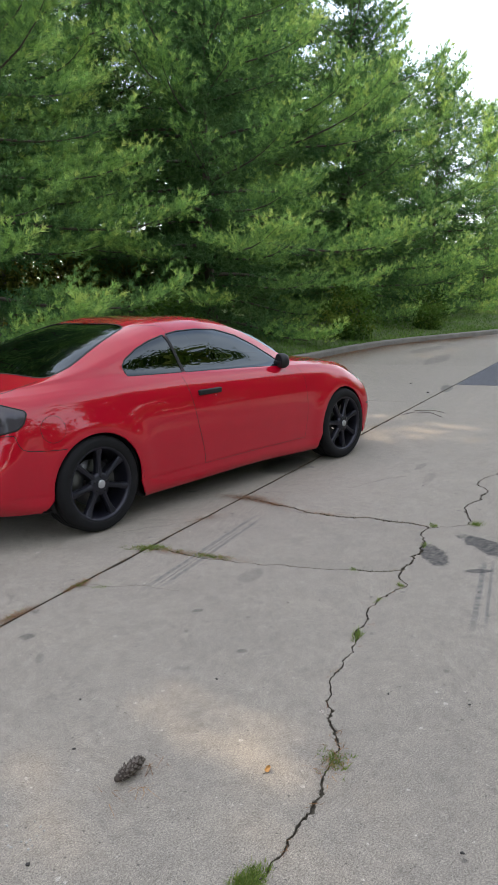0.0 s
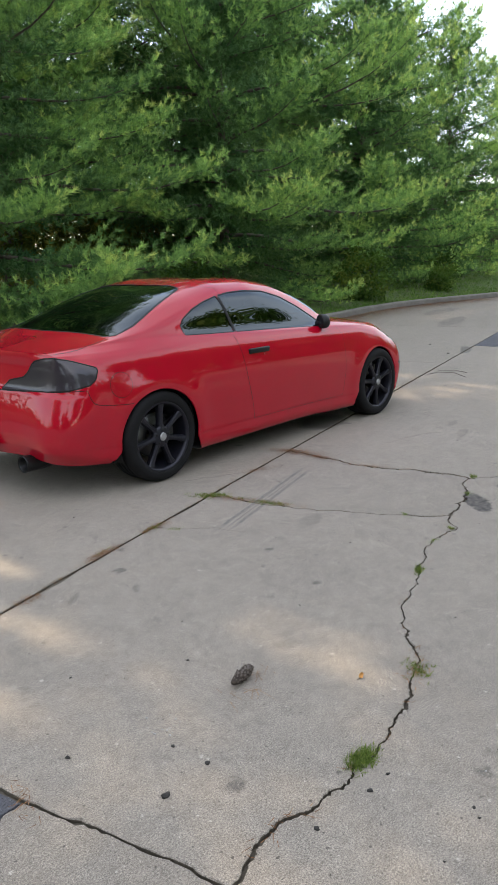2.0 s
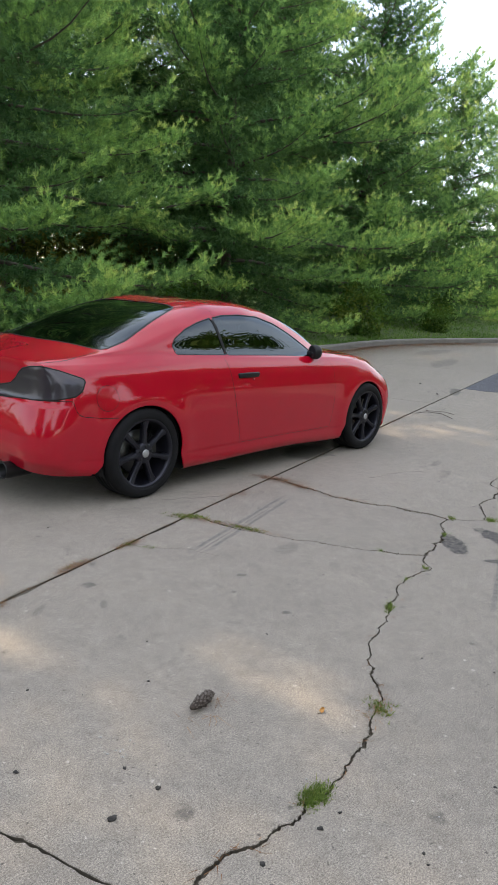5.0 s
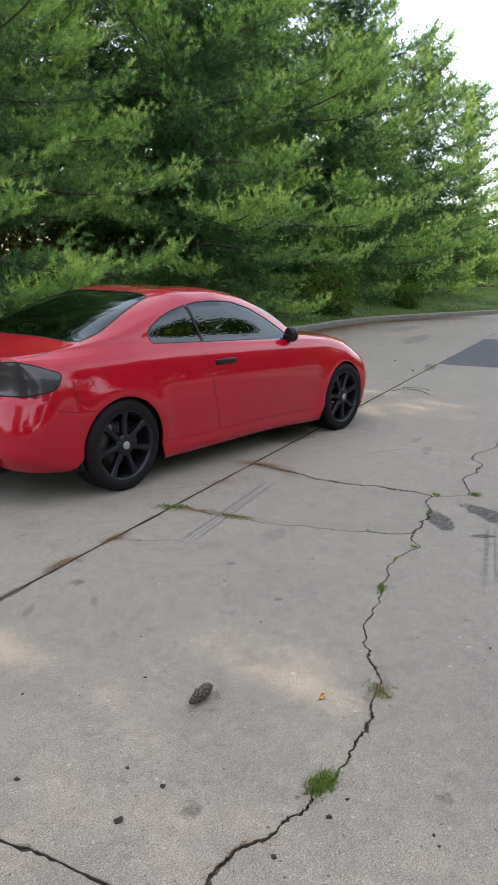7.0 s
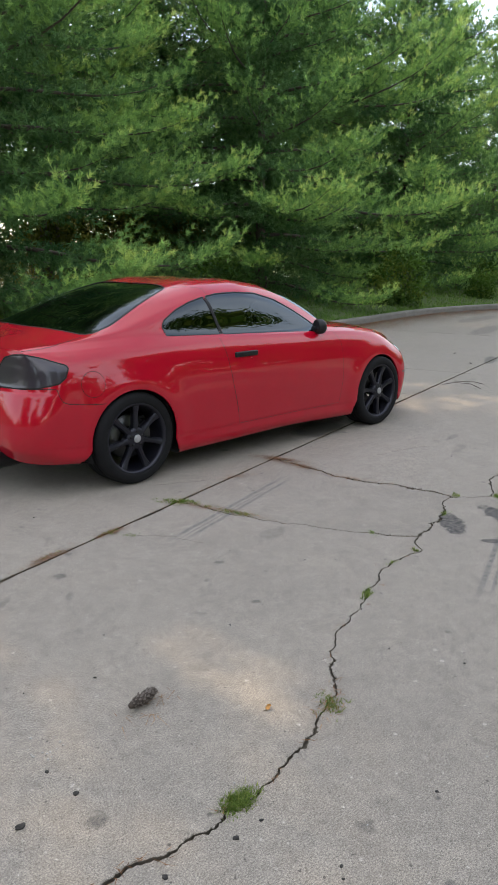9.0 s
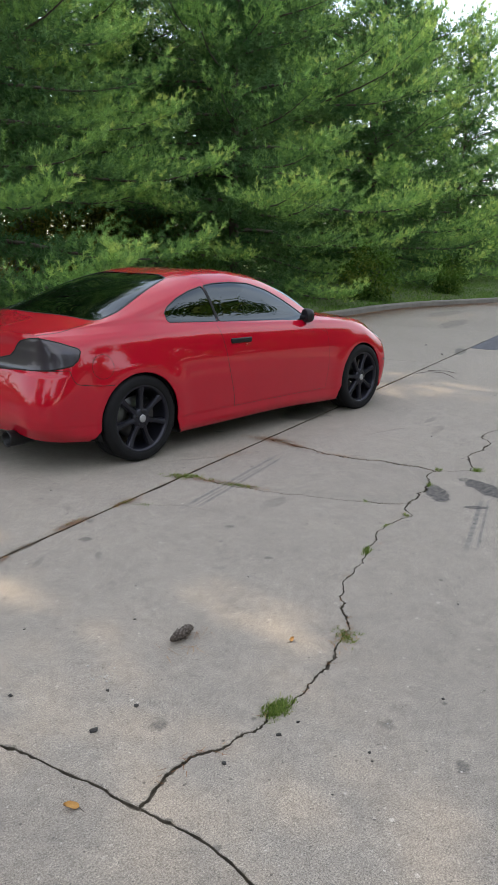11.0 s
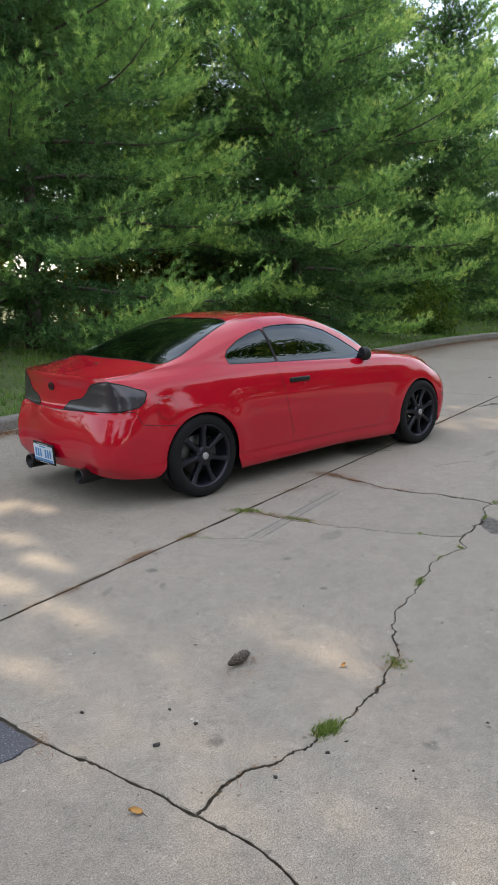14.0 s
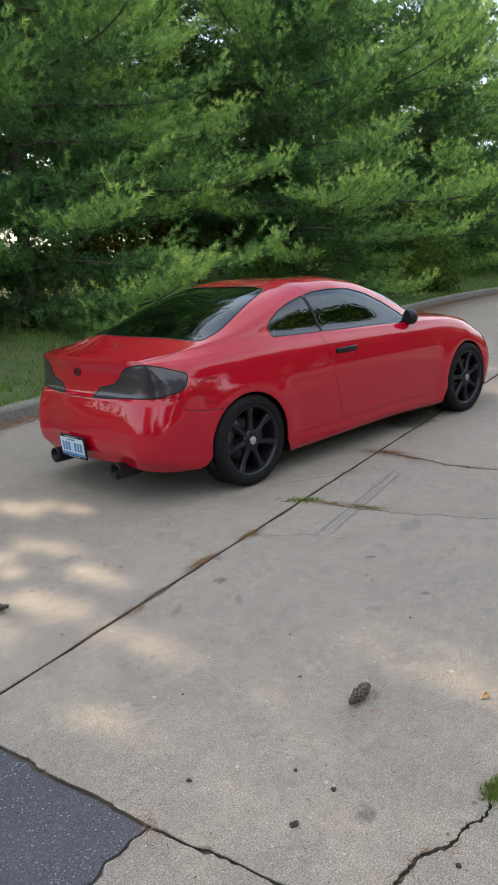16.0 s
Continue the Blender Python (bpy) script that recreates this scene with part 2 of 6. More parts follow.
    for cx, cy, rx, ry, ang, amount in OIL:
        base = n.mix(n.math("MULTIPLY", blob(cx, cy, rx, ry, ang, 0.5), amount), base, (0.05, 0.043, 0.033))
    for cx, cy, rx, ry, ang, amount in STAINS:
        base = n.mix(n.math("MULTIPLY", n.math("MULTIPLY", blob(cx, cy, rx, ry, ang), n.math("MULTIPLY_ADD", rub, 0.5, 0.5)), amount), base, (0.036, 0.034, 0.033))
    n.to("Base Color", base)
    n.bump(n.math("ADD", n.math("MULTIPLY", fine, 0.6), n.math("SUBTRACT", n.math("MULTIPLY", stone, 0.5), n.math("MULTIPLY", pit, 1.2))), 0.5, 0.002)
    return m


# tyre rubber marks: from, to, half width; oil stains: centre, radii, turn, strength
MARKS = [(-0.56, -1.88, 0.90, -1.45, 0.018), (-0.50, -1.94, 0.88, -1.52, 0.016), (-0.53, -1.91, 0.60, -1.575, 0.006),
         (1.00, -3.11, 0.03, -3.485, 0.018), (1.02, -3.15, 0.08, -3.525, 0.010)]
OIL = [(2.27, -0.62, 0.42, 0.25, 0.3, 0.82)]
STAINS = [(1.21, -3.04, 0.30, 0.10, 1.13, 1.0), (0.88, -2.85, 0.20, 0.08, 0.68, 0.95), (0.79, -3.17, 0.08, 0.035, -0.9, 0.9),
          (1.02, -3.36, 0.20, 0.09, 1.3, 0.7), (8.0, 0.7, 0.5, 0.10, 0.4, 0.7), (-0.03, -2.20, 0.14, 0.06, 0.2, 0.28),
          (-1.62, -1.98, 0.07, 0.02, 0.6, 0.35), (-1.35, -2.12, 0.05, 0.02, 0.9, 0.4), (2.6, -1.9, 0.2, 0.05, 0.3, 0.3),
          (2.9, -1.65, 0.16, 0.035, 0.2, 0.35), (12.5, 3.2, 1.3, 0.25, 0.3, 0.35), (15.0, 4.8, 1.4, 0.3, 0.2, 0.3)]


def simple_noise(name, c0, c1, scale, rough, bump=0.2, dist=0.005, fine=None, speck=None):
    m = material(name, c0, rough)
    n = Nodes(m)
    p = n.geo.outputs["Position"]
    base = n.ramp(n.noise(scale, 6, 0.6, p), [(0.32, c0), (0.68, c1)])
    f = n.noise(fine or scale * 12, 3, 0.6, p)
    base = n.mix(n.ramp(f, [(0.4, 0.35), (0.6, 0.0)]), base, tuple(0.5 * a for a in c0))
    if speck:
        base = n.mix(n.ramp(n.voronoi(speck, p), [(0.16, 0.8), (0.30, 0.0)]), base, tuple(min(1.0, 1.8 * a) for a in c1))
    n.to("Base Color", base)
    n.bump(f, bump, dist)
    return m


def asphalt_material():
    """Worn asphalt: dark binder with grey and pale stones showing."""
    m = material("worn_asphalt", (0.08, 0.08, 0.09), 0.9)
    n = Nodes(m)
    p = n.geo.outputs["Position"]
    wob = n.add("ShaderNodeVectorMath", {0: n.add("ShaderNodeTexNoise", {"Vector": p, "Scale": 160.0, "Detail": 2.0}).outputs["Color"], 1: (0.008, 0.008, 0.0)}, operation="MULTIPLY").outputs[0]
    q = n.add("ShaderNodeVectorMath", {0: p, 1: wob}, operation="ADD").outputs[0]
    base = n.ramp(n.noise(1.4, 6, 0.6, p), [(0.32, (0.072, 0.073, 0.086)), (0.68, (0.098, 0.099, 0.114))])
    cell, pick = n.voronoi(115, q), n.axis(n.voronoi(115, q, "Color"))
    grey = n.math("MULTIPLY", n.ramp(cell, [(0.30, 1.0), (0.46, 0.0)]), n.math("LESS_THAN", pick[0], 0.55))
    base = n.mix(n.math("MULTIPLY", grey, 0.75), base, (0.165, 0.165, 0.185))
    pale = n.math("MULTIPLY", n.ramp(cell, [(0.26, 1.0), (0.40, 0.0)]), n.math("LESS_THAN", pick[1], 0.13))
    base = n.mix(n.math("MULTIPLY", pale, 0.85), base, (0.36, 0.36, 0.38))
    deep = n.noise(210, 3, 0.7, p)
    base = n.mix(n.ramp(deep, [(0.36, 0.85), (0.52, 0.0)]), base, (0.022, 0.022, 0.026))
    n.to("Base Color", base)
    n.bump(n.math("SUBTRACT", deep, n.math("MULTIPLY", cell, 0.6)), 0.9, 0.004)
    return m


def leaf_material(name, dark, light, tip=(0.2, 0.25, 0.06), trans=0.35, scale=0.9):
    m = material(name, dark, 0.55)
    n = Nodes(m)
    at = n.t.nodes.new("ShaderNodeAttribute")
    at.attribute_name = "tone"
    p = n.geo.outputs["Position"]
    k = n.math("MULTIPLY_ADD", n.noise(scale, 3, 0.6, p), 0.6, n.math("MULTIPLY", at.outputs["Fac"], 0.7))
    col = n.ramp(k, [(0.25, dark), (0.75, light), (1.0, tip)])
    col = n.mix(1.0, col, n.ramp(n.geo.outputs["Random Per Island"], [(0.0, 0.75), (1.0, 1.2)]), "MULTIPLY")
    n.to("Base Color", col)
    n.b.inputs["Specular IOR Level"].default_value = 0.14
    tr = n.add("ShaderNodeBsdfTranslucent", {"Color": col})
    mix = n.add("ShaderNodeMixShader", {0: trans, 1: n.b.outputs[0], 2: tr.outputs[0]})
    n.t.links.new(mix.outputs[0], n.t.nodes["Material Output"].inputs["Surface"])
    return m


def car_paint():
    m = material("red_car_paint", (0.41, 0.0004, 0.017), 0.5)
    n = Nodes(m)
    dust = n.noise(6, 5, 0.6)
    n.to("Base Color", n.ramp(dust, [(0.3, (0.405, 0.0003, 0.015)), (0.75, (0.375, 0.0003, 0.014))]))
    n.b.inputs["Coat Weight"].default_value = 1.0
    n.b.inputs["Coat Roughness"].default_value = 0.008
    n.b.inputs["Coat IOR"].default_value = 1.56
    n.b.inputs["Specular IOR Level"].default_value = 0.05
    nn = n.add("ShaderNodeBump", {"Height": n.noise(190, 2, 0.5), "Strength": 0.006, "Distance": 0.002})
    n.t.links.new(nn.outputs[0], n.b.inputs["Coat Normal"])
    return m


def tinted_glass(name, tint, ior=1.52):
    m = bpy.data.materials.new(name)
    m.use_nodes = True
    t = m.node_tree
    t.nodes.remove(t.nodes["Principled BSDF"])
    tr, gl, fr, mx = (t.nodes.new("ShaderNode" + k) for k in ("BsdfTransparent", "BsdfGlossy", "Fresnel", "MixShader"))
    tr.inputs[0].default_value = (*tint, 1)
    gl.inputs["Roughness"].default_value = 0.015
    gl.inputs["Color"].default_value = (0.80, 0.91, 1.0, 1)
    fr.inputs[0].default_value = ior
    t.links.new(fr.outputs[0], mx.inputs[0])
    t.links.new(tr.outputs[0], mx.inputs[1])
    t.links.new(gl.outputs[0], mx.inputs[2])
    t.links.new(mx.outputs[0], t.nodes["Material Output"].inputs["Surface"])
    return m


def bark_material():
    m = material("pine_bark", (0.09, 0.07, 0.055), 0.9)
    n = Nodes(m)
    mp = n.add("ShaderNodeMapping", {0: n.co, 3: (6.0, 6.0, 1.2)}).outputs[0]
    f = n.noise(3.0, 6, 0.7, mp)
    n.to("Base Color", n.ramp(f, [(0.3, (0.045, 0.035, 0.028)), (0.7, (0.15, 0.125, 0.10))]))
    n.bump(f, 0.8, 0.03)
    return m


CONCRETE = concrete_material()
KERB = simple_noise("kerb_concrete", (0.155, 0.145, 0.128), (0.225, 0.21, 0.183), 2.2, 0.9, 0.4, 0.006)
ASPHALT = asphalt_material()
DIRT = simple_noise("joint_dirt", (0.060, 0.050, 0.037), (0.13, 0.108, 0.080), 9, 0.95, 0.6, 0.006)
SOIL = simple_noise("lawn_soil", (0.055, 0.082, 0.022), (0.095, 0.128, 0.036), 0.7, 0.95, 0.5, 0.02)
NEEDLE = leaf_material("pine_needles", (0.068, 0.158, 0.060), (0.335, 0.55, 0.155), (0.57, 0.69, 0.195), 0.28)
BLADE = leaf_material("lawn_grass", (0.06, 0.13, 0.028), (0.15, 0.27, 0.055), (0.28, 0.33, 0.09), 0.35, 0.5)
WEED = leaf_material("weed_grass", (0.085, 0.14, 0.028), (0.19, 0.26, 0.055), (0.36, 0.31, 0.11), 0.35, 9.0)
LEAF = leaf_material("broad_leaves", (0.035, 0.075, 0.015), (0.10, 0.19, 0.03), (0.22, 0.27, 0.05), 0.4, 0.8)
YELLOW_LEAF = leaf_material("yellowing_leaves", (0.07, 0.09, 0.018), (0.19, 0.20, 0.04), (0.36, 0.29, 0.06), 0.5, 0.8)
LITTER = leaf_material("needle_litter", (0.085, 0.042, 0.020), (0.20, 0.095, 0.042), (0.30, 0.165, 0.075), 0.1, 4.0)
BARK = bark_material()
PAINT = car_paint()
GLASS = tinted_glass("tinted_window_glass", (0.022, 0.025, 0.03), 1.72)
BACKGLASS = tinted_glass("tinted_rear_glass", (0.012, 0.013, 0.014), 1.62)
SMOKED = material("smoked_lamp_plastic", (0.020, 0.013, 0.022), 0.30, Coat_Weight=0.6, Coat_Roughness=0.06)
BLACK = material("black_trim", (0.010, 0.010, 0.011), 0.45, Specular_IOR_Level=0.3)
GAP = material("panel_gap", (0.006, 0.003, 0.003), 0.8)
UNDER = material("underbody", (0.012, 0.012, 0.012), 0.85)
RUBBER = simple_noise("tyre_rubber", (0.006, 0.006, 0.007), (0.010, 0.010, 0.011), 20, 0.85, 0.2, 0.001)
RUBBER.node_tree.nodes["Principled BSDF"].inputs["Specular IOR Level"].default_value = 0.25
GUNMETAL = material("gunmetal_wheel", (0.020, 0.020, 0.029), 0.33, 0.5)
STEEL = material("brake_steel", (0.10, 0.10, 0.10), 0.4, 0.9)
CAPGREY = material("cap_grey", (0.35, 0.35, 0.36), 0.35, 0.4)
INTERIOR = material("dark_interior", (0.02, 0.021, 0.024), 0.8)
EXHAUST = material("blackened_exhaust", (0.02, 0.02, 0.021), 0.35, 0.6)
PLATE = material("plate_white", (0.50, 0.56, 0.62), 0.4)
PLATE_BLUE = material("plate_blue", (0.05, 0.19, 0.42), 0.4)
CONE_BROWN = simple_noise("pine_cone_scales", (0.035, 0.026, 0.020), (0.10, 0.075, 0.06), 60, 0.9)
CONE_TIP = material("pine_cone_tips", (0.12, 0.10, 0.085), 0.9)
DROP = simple_noise("dark_debris", (0.02, 0.018, 0.016), (0.05, 0.045, 0.04), 70, 0.9)
STONE = simple_noise("pale_pebble", (0.30, 0.29, 0.27), (0.44, 0.42, 0.39), 60, 0.85)
DRY_LEAF = simple_noise("dry_leaf", (0.30, 0.125, 0.025), (0.42, 0.22, 0.05), 40, 0.7)
TWIG = simple_noise("twig_bark", (0.07, 0.055, 0.04), (0.14, 0.11, 0.09), 30, 0.9)
LAMP_CLEAR = material("head_lamp_lens", (0.42, 0.42, 0.42), 0.12, 0.6, Coat_Weight=1.0, Coat_Roughness=0.03)


# ---- ground, road slabs, kerb and lawn ----
from mathutils.geometry import delaunay_2d_cdt

rng = np.random.default_rng(7)
# across the road, to the kerb
UY = Vector((-0.2453, 0.9694, 0))


def joint_y(x):
    return -1.37 + 0.253 * (x + 0.07)


def jag(points, step=0.014, amount=0.13):
    """A cracked line through points: broken up by midpoint shifts."""
    out = [Vector((p[0], p[1], 0)) for p in points]
    while True:
        nxt, split = [out[0]], False
        for a, b in zip(out, out[1:]):
            d = b - a
            if d.length > step:
                split = True
                nrm = Vector((-d.y, d.x, 0))
                nxt.append((a + b) / 2 + nrm * rng.uniform(-amount, amount))
            nxt.append(b)
        out = nxt
        if not split:
            return [(p.x, p.y) for p in out]


def straight(a, b, step=0.15, wobble=0.0015):
    n = max(2, int(math.hypot(b[0] - a[0], b[1] - a[1]) / step))
    out = []
    for i in range(n + 1):
        t = i / n
        w = rng.normal(0, wobble) if 0 < i < n else 0
        out.append((a[0] + (b[0] - a[0]) * t + w, a[1] + (b[1] - a[1]) * t + w))
    return out


J0_TOP, J0 = (-2.73, -2.043), (-2.40, -3.72)
J0_END = (-1.66, -8.6)
jB, jA = (-0.07, -1.37), (1.22, -1.0436)
T6 = (6.42, joint_y(6.42))
T6_END = (8.2, -6.4)
B_TOP, T_END, R_START, R_END = (1.34, -2.57), (0.54, -2.83), (1.55, -2.75), (7.03, -1.9)

crack_a = jag([jA, (1.18, -1.40), (1.16, -1.71), (1.20, -1.89), (1.31, -2.12), (1.35, -2.38), B_TOP])
crack_a2 = jag([B_TOP, (1.45, -2.68), R_START])
crack_t = jag([jB, (0.0, -1.63), (0.07, -1.89), (0.12, -2.06), (0.22, -2.25), (0.28, -2.43), (0.40, -2.62), T_END], 0.015, 0.10)
crack_b1 = jag([B_TOP, (1.07, -2.68), (0.89, -2.76), (0.70, -2.80), T_END], 0.013, 0.15)
crack_b2 = jag([T_END, (0.37, -2.96), (0.15, -2.94), (-0.01, -2.96), (-0.19, -3.05), (-0.31, -3.08), (-0.46, -3.17), (-0.64, -3.21), (-0.78, -3.27), (-0.86, -3.31), (-0.90, -3.37),
                (-0.97, -3.40), (-1.06, -3.50), (-1.16, -3.55), (-1.26, -3.58), (-1.37, -3.63), (-1.53, -3.67), (-1.64, -3.69), (-1.76, -3.70), (-1.95, -3.70), (-2.05, -3.70),
                (-2.14, -3.66), (-2.21, -3.665), (-2.31, -3.69), J0], 0.013, 0.15)
crack_r = jag([R_START, (1.80, -2.61), (2.19, -2.54), (2.55, -2.36), (3.10, -2.32), (4.3, -2.15), (5.6, -2.05), R_END], 0.03, 0.14)
joint_left = straight(J0_TOP, jB)
joint_mid = straight(jB, jA)
joint_right = straight(jA, T6)
ASP = (-2.56, -3.02)
A1, A2 = (-3.70, -3.30), (-6.5, -4.1)
joint_0top, joint_0mid = jag([J0_TOP, (-2.655, -2.40), ASP], 0.03, 0.04), jag([ASP, J0], 0.03, 0.04)
joint_0a, joint_0b = joint_0top[:-1] + joint_0mid, jag([J0, (-2.36, -4.05), J0_END], 0.03, 0.04)
asphalt_edge = jag([ASP, (-2.63, -3.02), (-2.78, -3.07), A1], 0.02, 0.12)
joint_6a, joint_6b = straight(T6, R_END), straight(R_END, T6_END)
FAR = (17.2, joint_y(17.2))
FAR_END = (19.5, -4.0)


def rev(p):
    return p[::-1]


def join(*lines):
    out = []
    for l in lines:
        out += l[:-1] if out == [] or out[-1] != l[0] else l[:-1]
    return out


def along(x, off):
    """A point on the road: x along the joint's line, off metres across towards the kerb."""
    p = Vector((x, joint_y(x), 0)) + UY * off
    return (p.x, p.y)


def to_kerb(x):
    """The kerb's foot straight across the road from x on the joint."""
    return along(x, (3.04 + 0.281 * x - joint_y(x)) / 1.0383)


slab_outlines = [
    join(joint_left, crack_t, crack_b2, rev(joint_0a)),
    join(joint_mid, crack_a, crack_b1, rev(crack_t)),
    join(joint_right, joint_6a, rev(crack_r), rev(crack_a2), rev(crack_a)),
    join(crack_b2, joint_0b, straight(J0_END, T6_END, 0.5), rev(joint_6b), rev(crack_r), rev(crack_a2), crack_b1)]
# turn the last outline into one ring
slab_outlines[3] = join(rev(crack_b2), rev(crack_b1), crack_a2, crack_r, joint_6b, straight(T6_END, J0_END, 0.5), rev(joint_0b))
lane_cuts = [-11.8, -2.73, 6.42, 11.6, 17.2]
for a, b in zip(lane_cuts, lane_cuts[1:]):
    slab_outlines.append(join(straight(along(a, 0), along(b, 0)), straight(along(b, 0), to_kerb(b)),
                              straight(to_kerb(b), to_kerb(a)), straight(to_kerb(a), along(a, 0))))
# beyond the cross joint, with the dark patch cut out of its corner
P0, P1, P2, P3 = along(8.50, 0), along(13.6, 0.02), (14.6, 0.3), (8.80, -0.42)
edge_a, edge_b, edge_c = jag([P0, P3], 0.05, 0.08), jag([P3, P2], 0.08, 0.05), jag([P2, P1], 0.08, 0.05)
slab_outlines.append(join(straight(T6, P0), edge_a, edge_b, straight(P2, (17.6, 0.9), 0.4), straight((17.6, 0.9), FAR_END, 0.5),
                          straight(FAR_END, T6_END, 0.5), straight(T6_END, T6)))
slab_outlines.append(join(straight(P1, FAR), straight(FAR, (17.6, 0.9)), straight((17.6, 0.9), P2, 0.4), edge_c))
slab_outlines.append(join(asphalt_edge, straight(A1, A2), straight(A2, (-5.2, -9.6), 0.5), straight((-5.2, -9.6), J0_END, 0.5),
                          rev(joint_0b), rev(joint_0mid)))

# the same concrete goes on behind the camera
slab_outlines.append(join(straight(A2, (-12, -6.0), 0.5), straight((-12, -6.0), (-14, -14), 0.5), straight((-14, -14), (-5.2, -14), 0.5), straight((-5.2, -14), (-5.2, -9.6), 0.5), straight((-5.2, -9.6), A2, 0.5)))
slab_outlines.append(join(straight((-5.2, -9.6), (-5.2, -14), 0.5), straight((-5.2, -14), (12, -14), 0.5), straight((12, -14), T6_END, 0.5), straight(T6_END, J0_END, 0.5), straight(J0_END, (-5.2, -9.6), 0.5)))
slab_outlines.append(join(straight(T6_END, (12, -14), 0.5), straight((12, -14), (36, -14), 0.5), straight((36, -14), (36, -6), 0.5), straight((36, -6), FAR_END, 0.5), straight(FAR_END, T6_END, 0.5)))


def slab(outline, gap=0.0022, rough_edge=0.0046, top=0.0, bottom=-0.07):
    """A slab with its edge set back, worn and bevelled."""
    pts = np.array(outline, float)
    area = 0.5 * np.sum(pts[:, 0] * np.roll(pts[:, 1], -1) - np.roll(pts[:, 0], -1) * pts[:, 1])
    if area < 0:
        pts = pts[::-1]
    t = np.roll(pts, -1, 0) - np.roll(pts, 1, 0)
    t /= np.maximum(np.linalg.norm(t, axis=1, keepdims=True), 1e-6)
    nrm = np.stack([-t[:, 1], t[:, 0]], 1)
    k = len(pts)
    wide = np.array([0.50 + 1.4 * max(0.0, noise.noise((p[0] * 7, p[1] * 7, 0.5)) + 0.25) for p in pts])      # chipped stretches and tight ones
    w = np.abs(rng.normal(0, rough_edge, k)) * wide
    if top == 0.0:
        on_joint = np.abs(pts[:, 1] - joint_y(pts[:, 0])) < 0.02
        ca = np.array(crack_a)
        on_a = np.min(np.hypot(pts[:, None, 0] - ca[None, :, 0], pts[:, None, 1] - ca[None, :, 1]), 1) < 0.004
        cb = np.array(crack_b2)
        on_b = np.min(np.hypot(pts[:, None, 0] - cb[None, :, 0], pts[:, None, 1] - cb[None, :, 1]), 1) < 0.004
        gap = np.where(on_joint, np.where(pts[:, 0] < 1.25, 0.0065, 0.0085), gap)
        gap = np.where(on_a, 0.0055, np.where(on_b, np.where(pts[:, 0] < -2.0, 0.0045, 0.0012), gap))
        w = np.where(on_b & (pts[:, 0] > -1.9), 0.7 * w, np.where(on_a, 1.5 * w, w))
    a = pts + nrm * (gap + w)[:, None]
    b = pts + nrm * (gap + w + 0.0012 + 0.3 * w)[:, None]
    vs = [(*p, bottom) for p in a] + [(*p, top - 0.0015 - 0.5 * q) for p, q in zip(a, w)] + [(*p, top) for p in b]
    fs = []
    for i in range(k):
        j = (i + 1) % k
        fs.append((i, j, k + j, k + i))
        fs.append((k + i, k + j, 2 * k + j, 2 * k + i))
    flat, _, tris, src, _, _ = delaunay_2d_cdt([Vector((p[0], p[1])) for p in b], [], [list(range(k))], 1, 1e-6)
    first = len(vs)
    vs += [(p.x, p.y, top) for p in flat]
    for q in tris:
        q = [first + i for i in q]
        pa, pb, pc = (vs[i] for i in q)
        if (pb[0] - pa[0]) * (pc[1] - pa[1]) - (pb[1] - pa[1]) * (pc[0] - pa[0]) < 0:
            q.reverse()
        fs.append(tuple(q))
    return vs, fs


road = tagged(new("road"), "cracked pale concrete road slabs with dark joints", "road", kind="structure")
for o in slab_outlines:
    v, f = slab(o)
    part("slab", mesh_of("slab", v, f, [CONCRETE, DIRT], smooth=False, index=[1 if len(q) == 4 and q[2] < 2 * len(o) else 0 for q in f]), road)
# dark filler seen in the joints
v, f = slab([(-16, -14), (40, -14), (40, 14), (-16, 6)], 0, 0, -0.016, -0.06)
part("joint_filler", mesh_of("joint_filler", v, f, DIRT, smooth=False), road, "dark dirt filling the joints and cracks")
v, f = slab(join(straight(P0, P1), rev(edge_c), rev(edge_b), rev(edge_a)), 0.006, 0.004, 0.002)
part("asphalt_patch", mesh_of("asphalt_patch", v, f, ASPHALT, smooth=False), road, "dark grey asphalt patch in the concrete")
v, f = slab(join(rev(straight(along(-11.8, 0.0), J0_TOP)), straight(along(-11.8, 0.0), (-12, -6.0), 0.5), straight((-12, -6.0), A2, 0.4), straight(A2, A1),
                 rev(asphalt_edge), rev(joint_0top)), 0.006, 0.004, -0.006)
part("asphalt_patch", mesh_of("asphalt_patch", v, f, ASPHALT, smooth=False), road, "dark grey asphalt patch in the concrete")

# kerb line: along the road, then bending to the right
kerb_y = curve([-24, -8, 0, 5, 8.5, 11.2, 12.6, 14.4, 16.1, 17.6, 19.0, 20.6, 22.4, 24.0, 30.0, 46.0],
               [-3.704, 0.792, 3.04, 4.445, 5.36, 5.80, 6.08, 6.42, 6.57, 6.52, 6.33, 6.12, 5.90, 5.72, 5.1, 3.4])
kerb_line = [(x, float(kerb_y(x))) for x in np.r_[np.linspace(-24, 13.2, 60), np.linspace(13.6, 46.0, 80)]]


def offset_line(line, d):
    p = np.array(line)
    t = np.gradient(p, axis=0)
    t /= np.linalg.norm(t, axis=1, keepdims=True)
    return p + np.stack([-t[:, 1], t[:, 0]], 1) * d


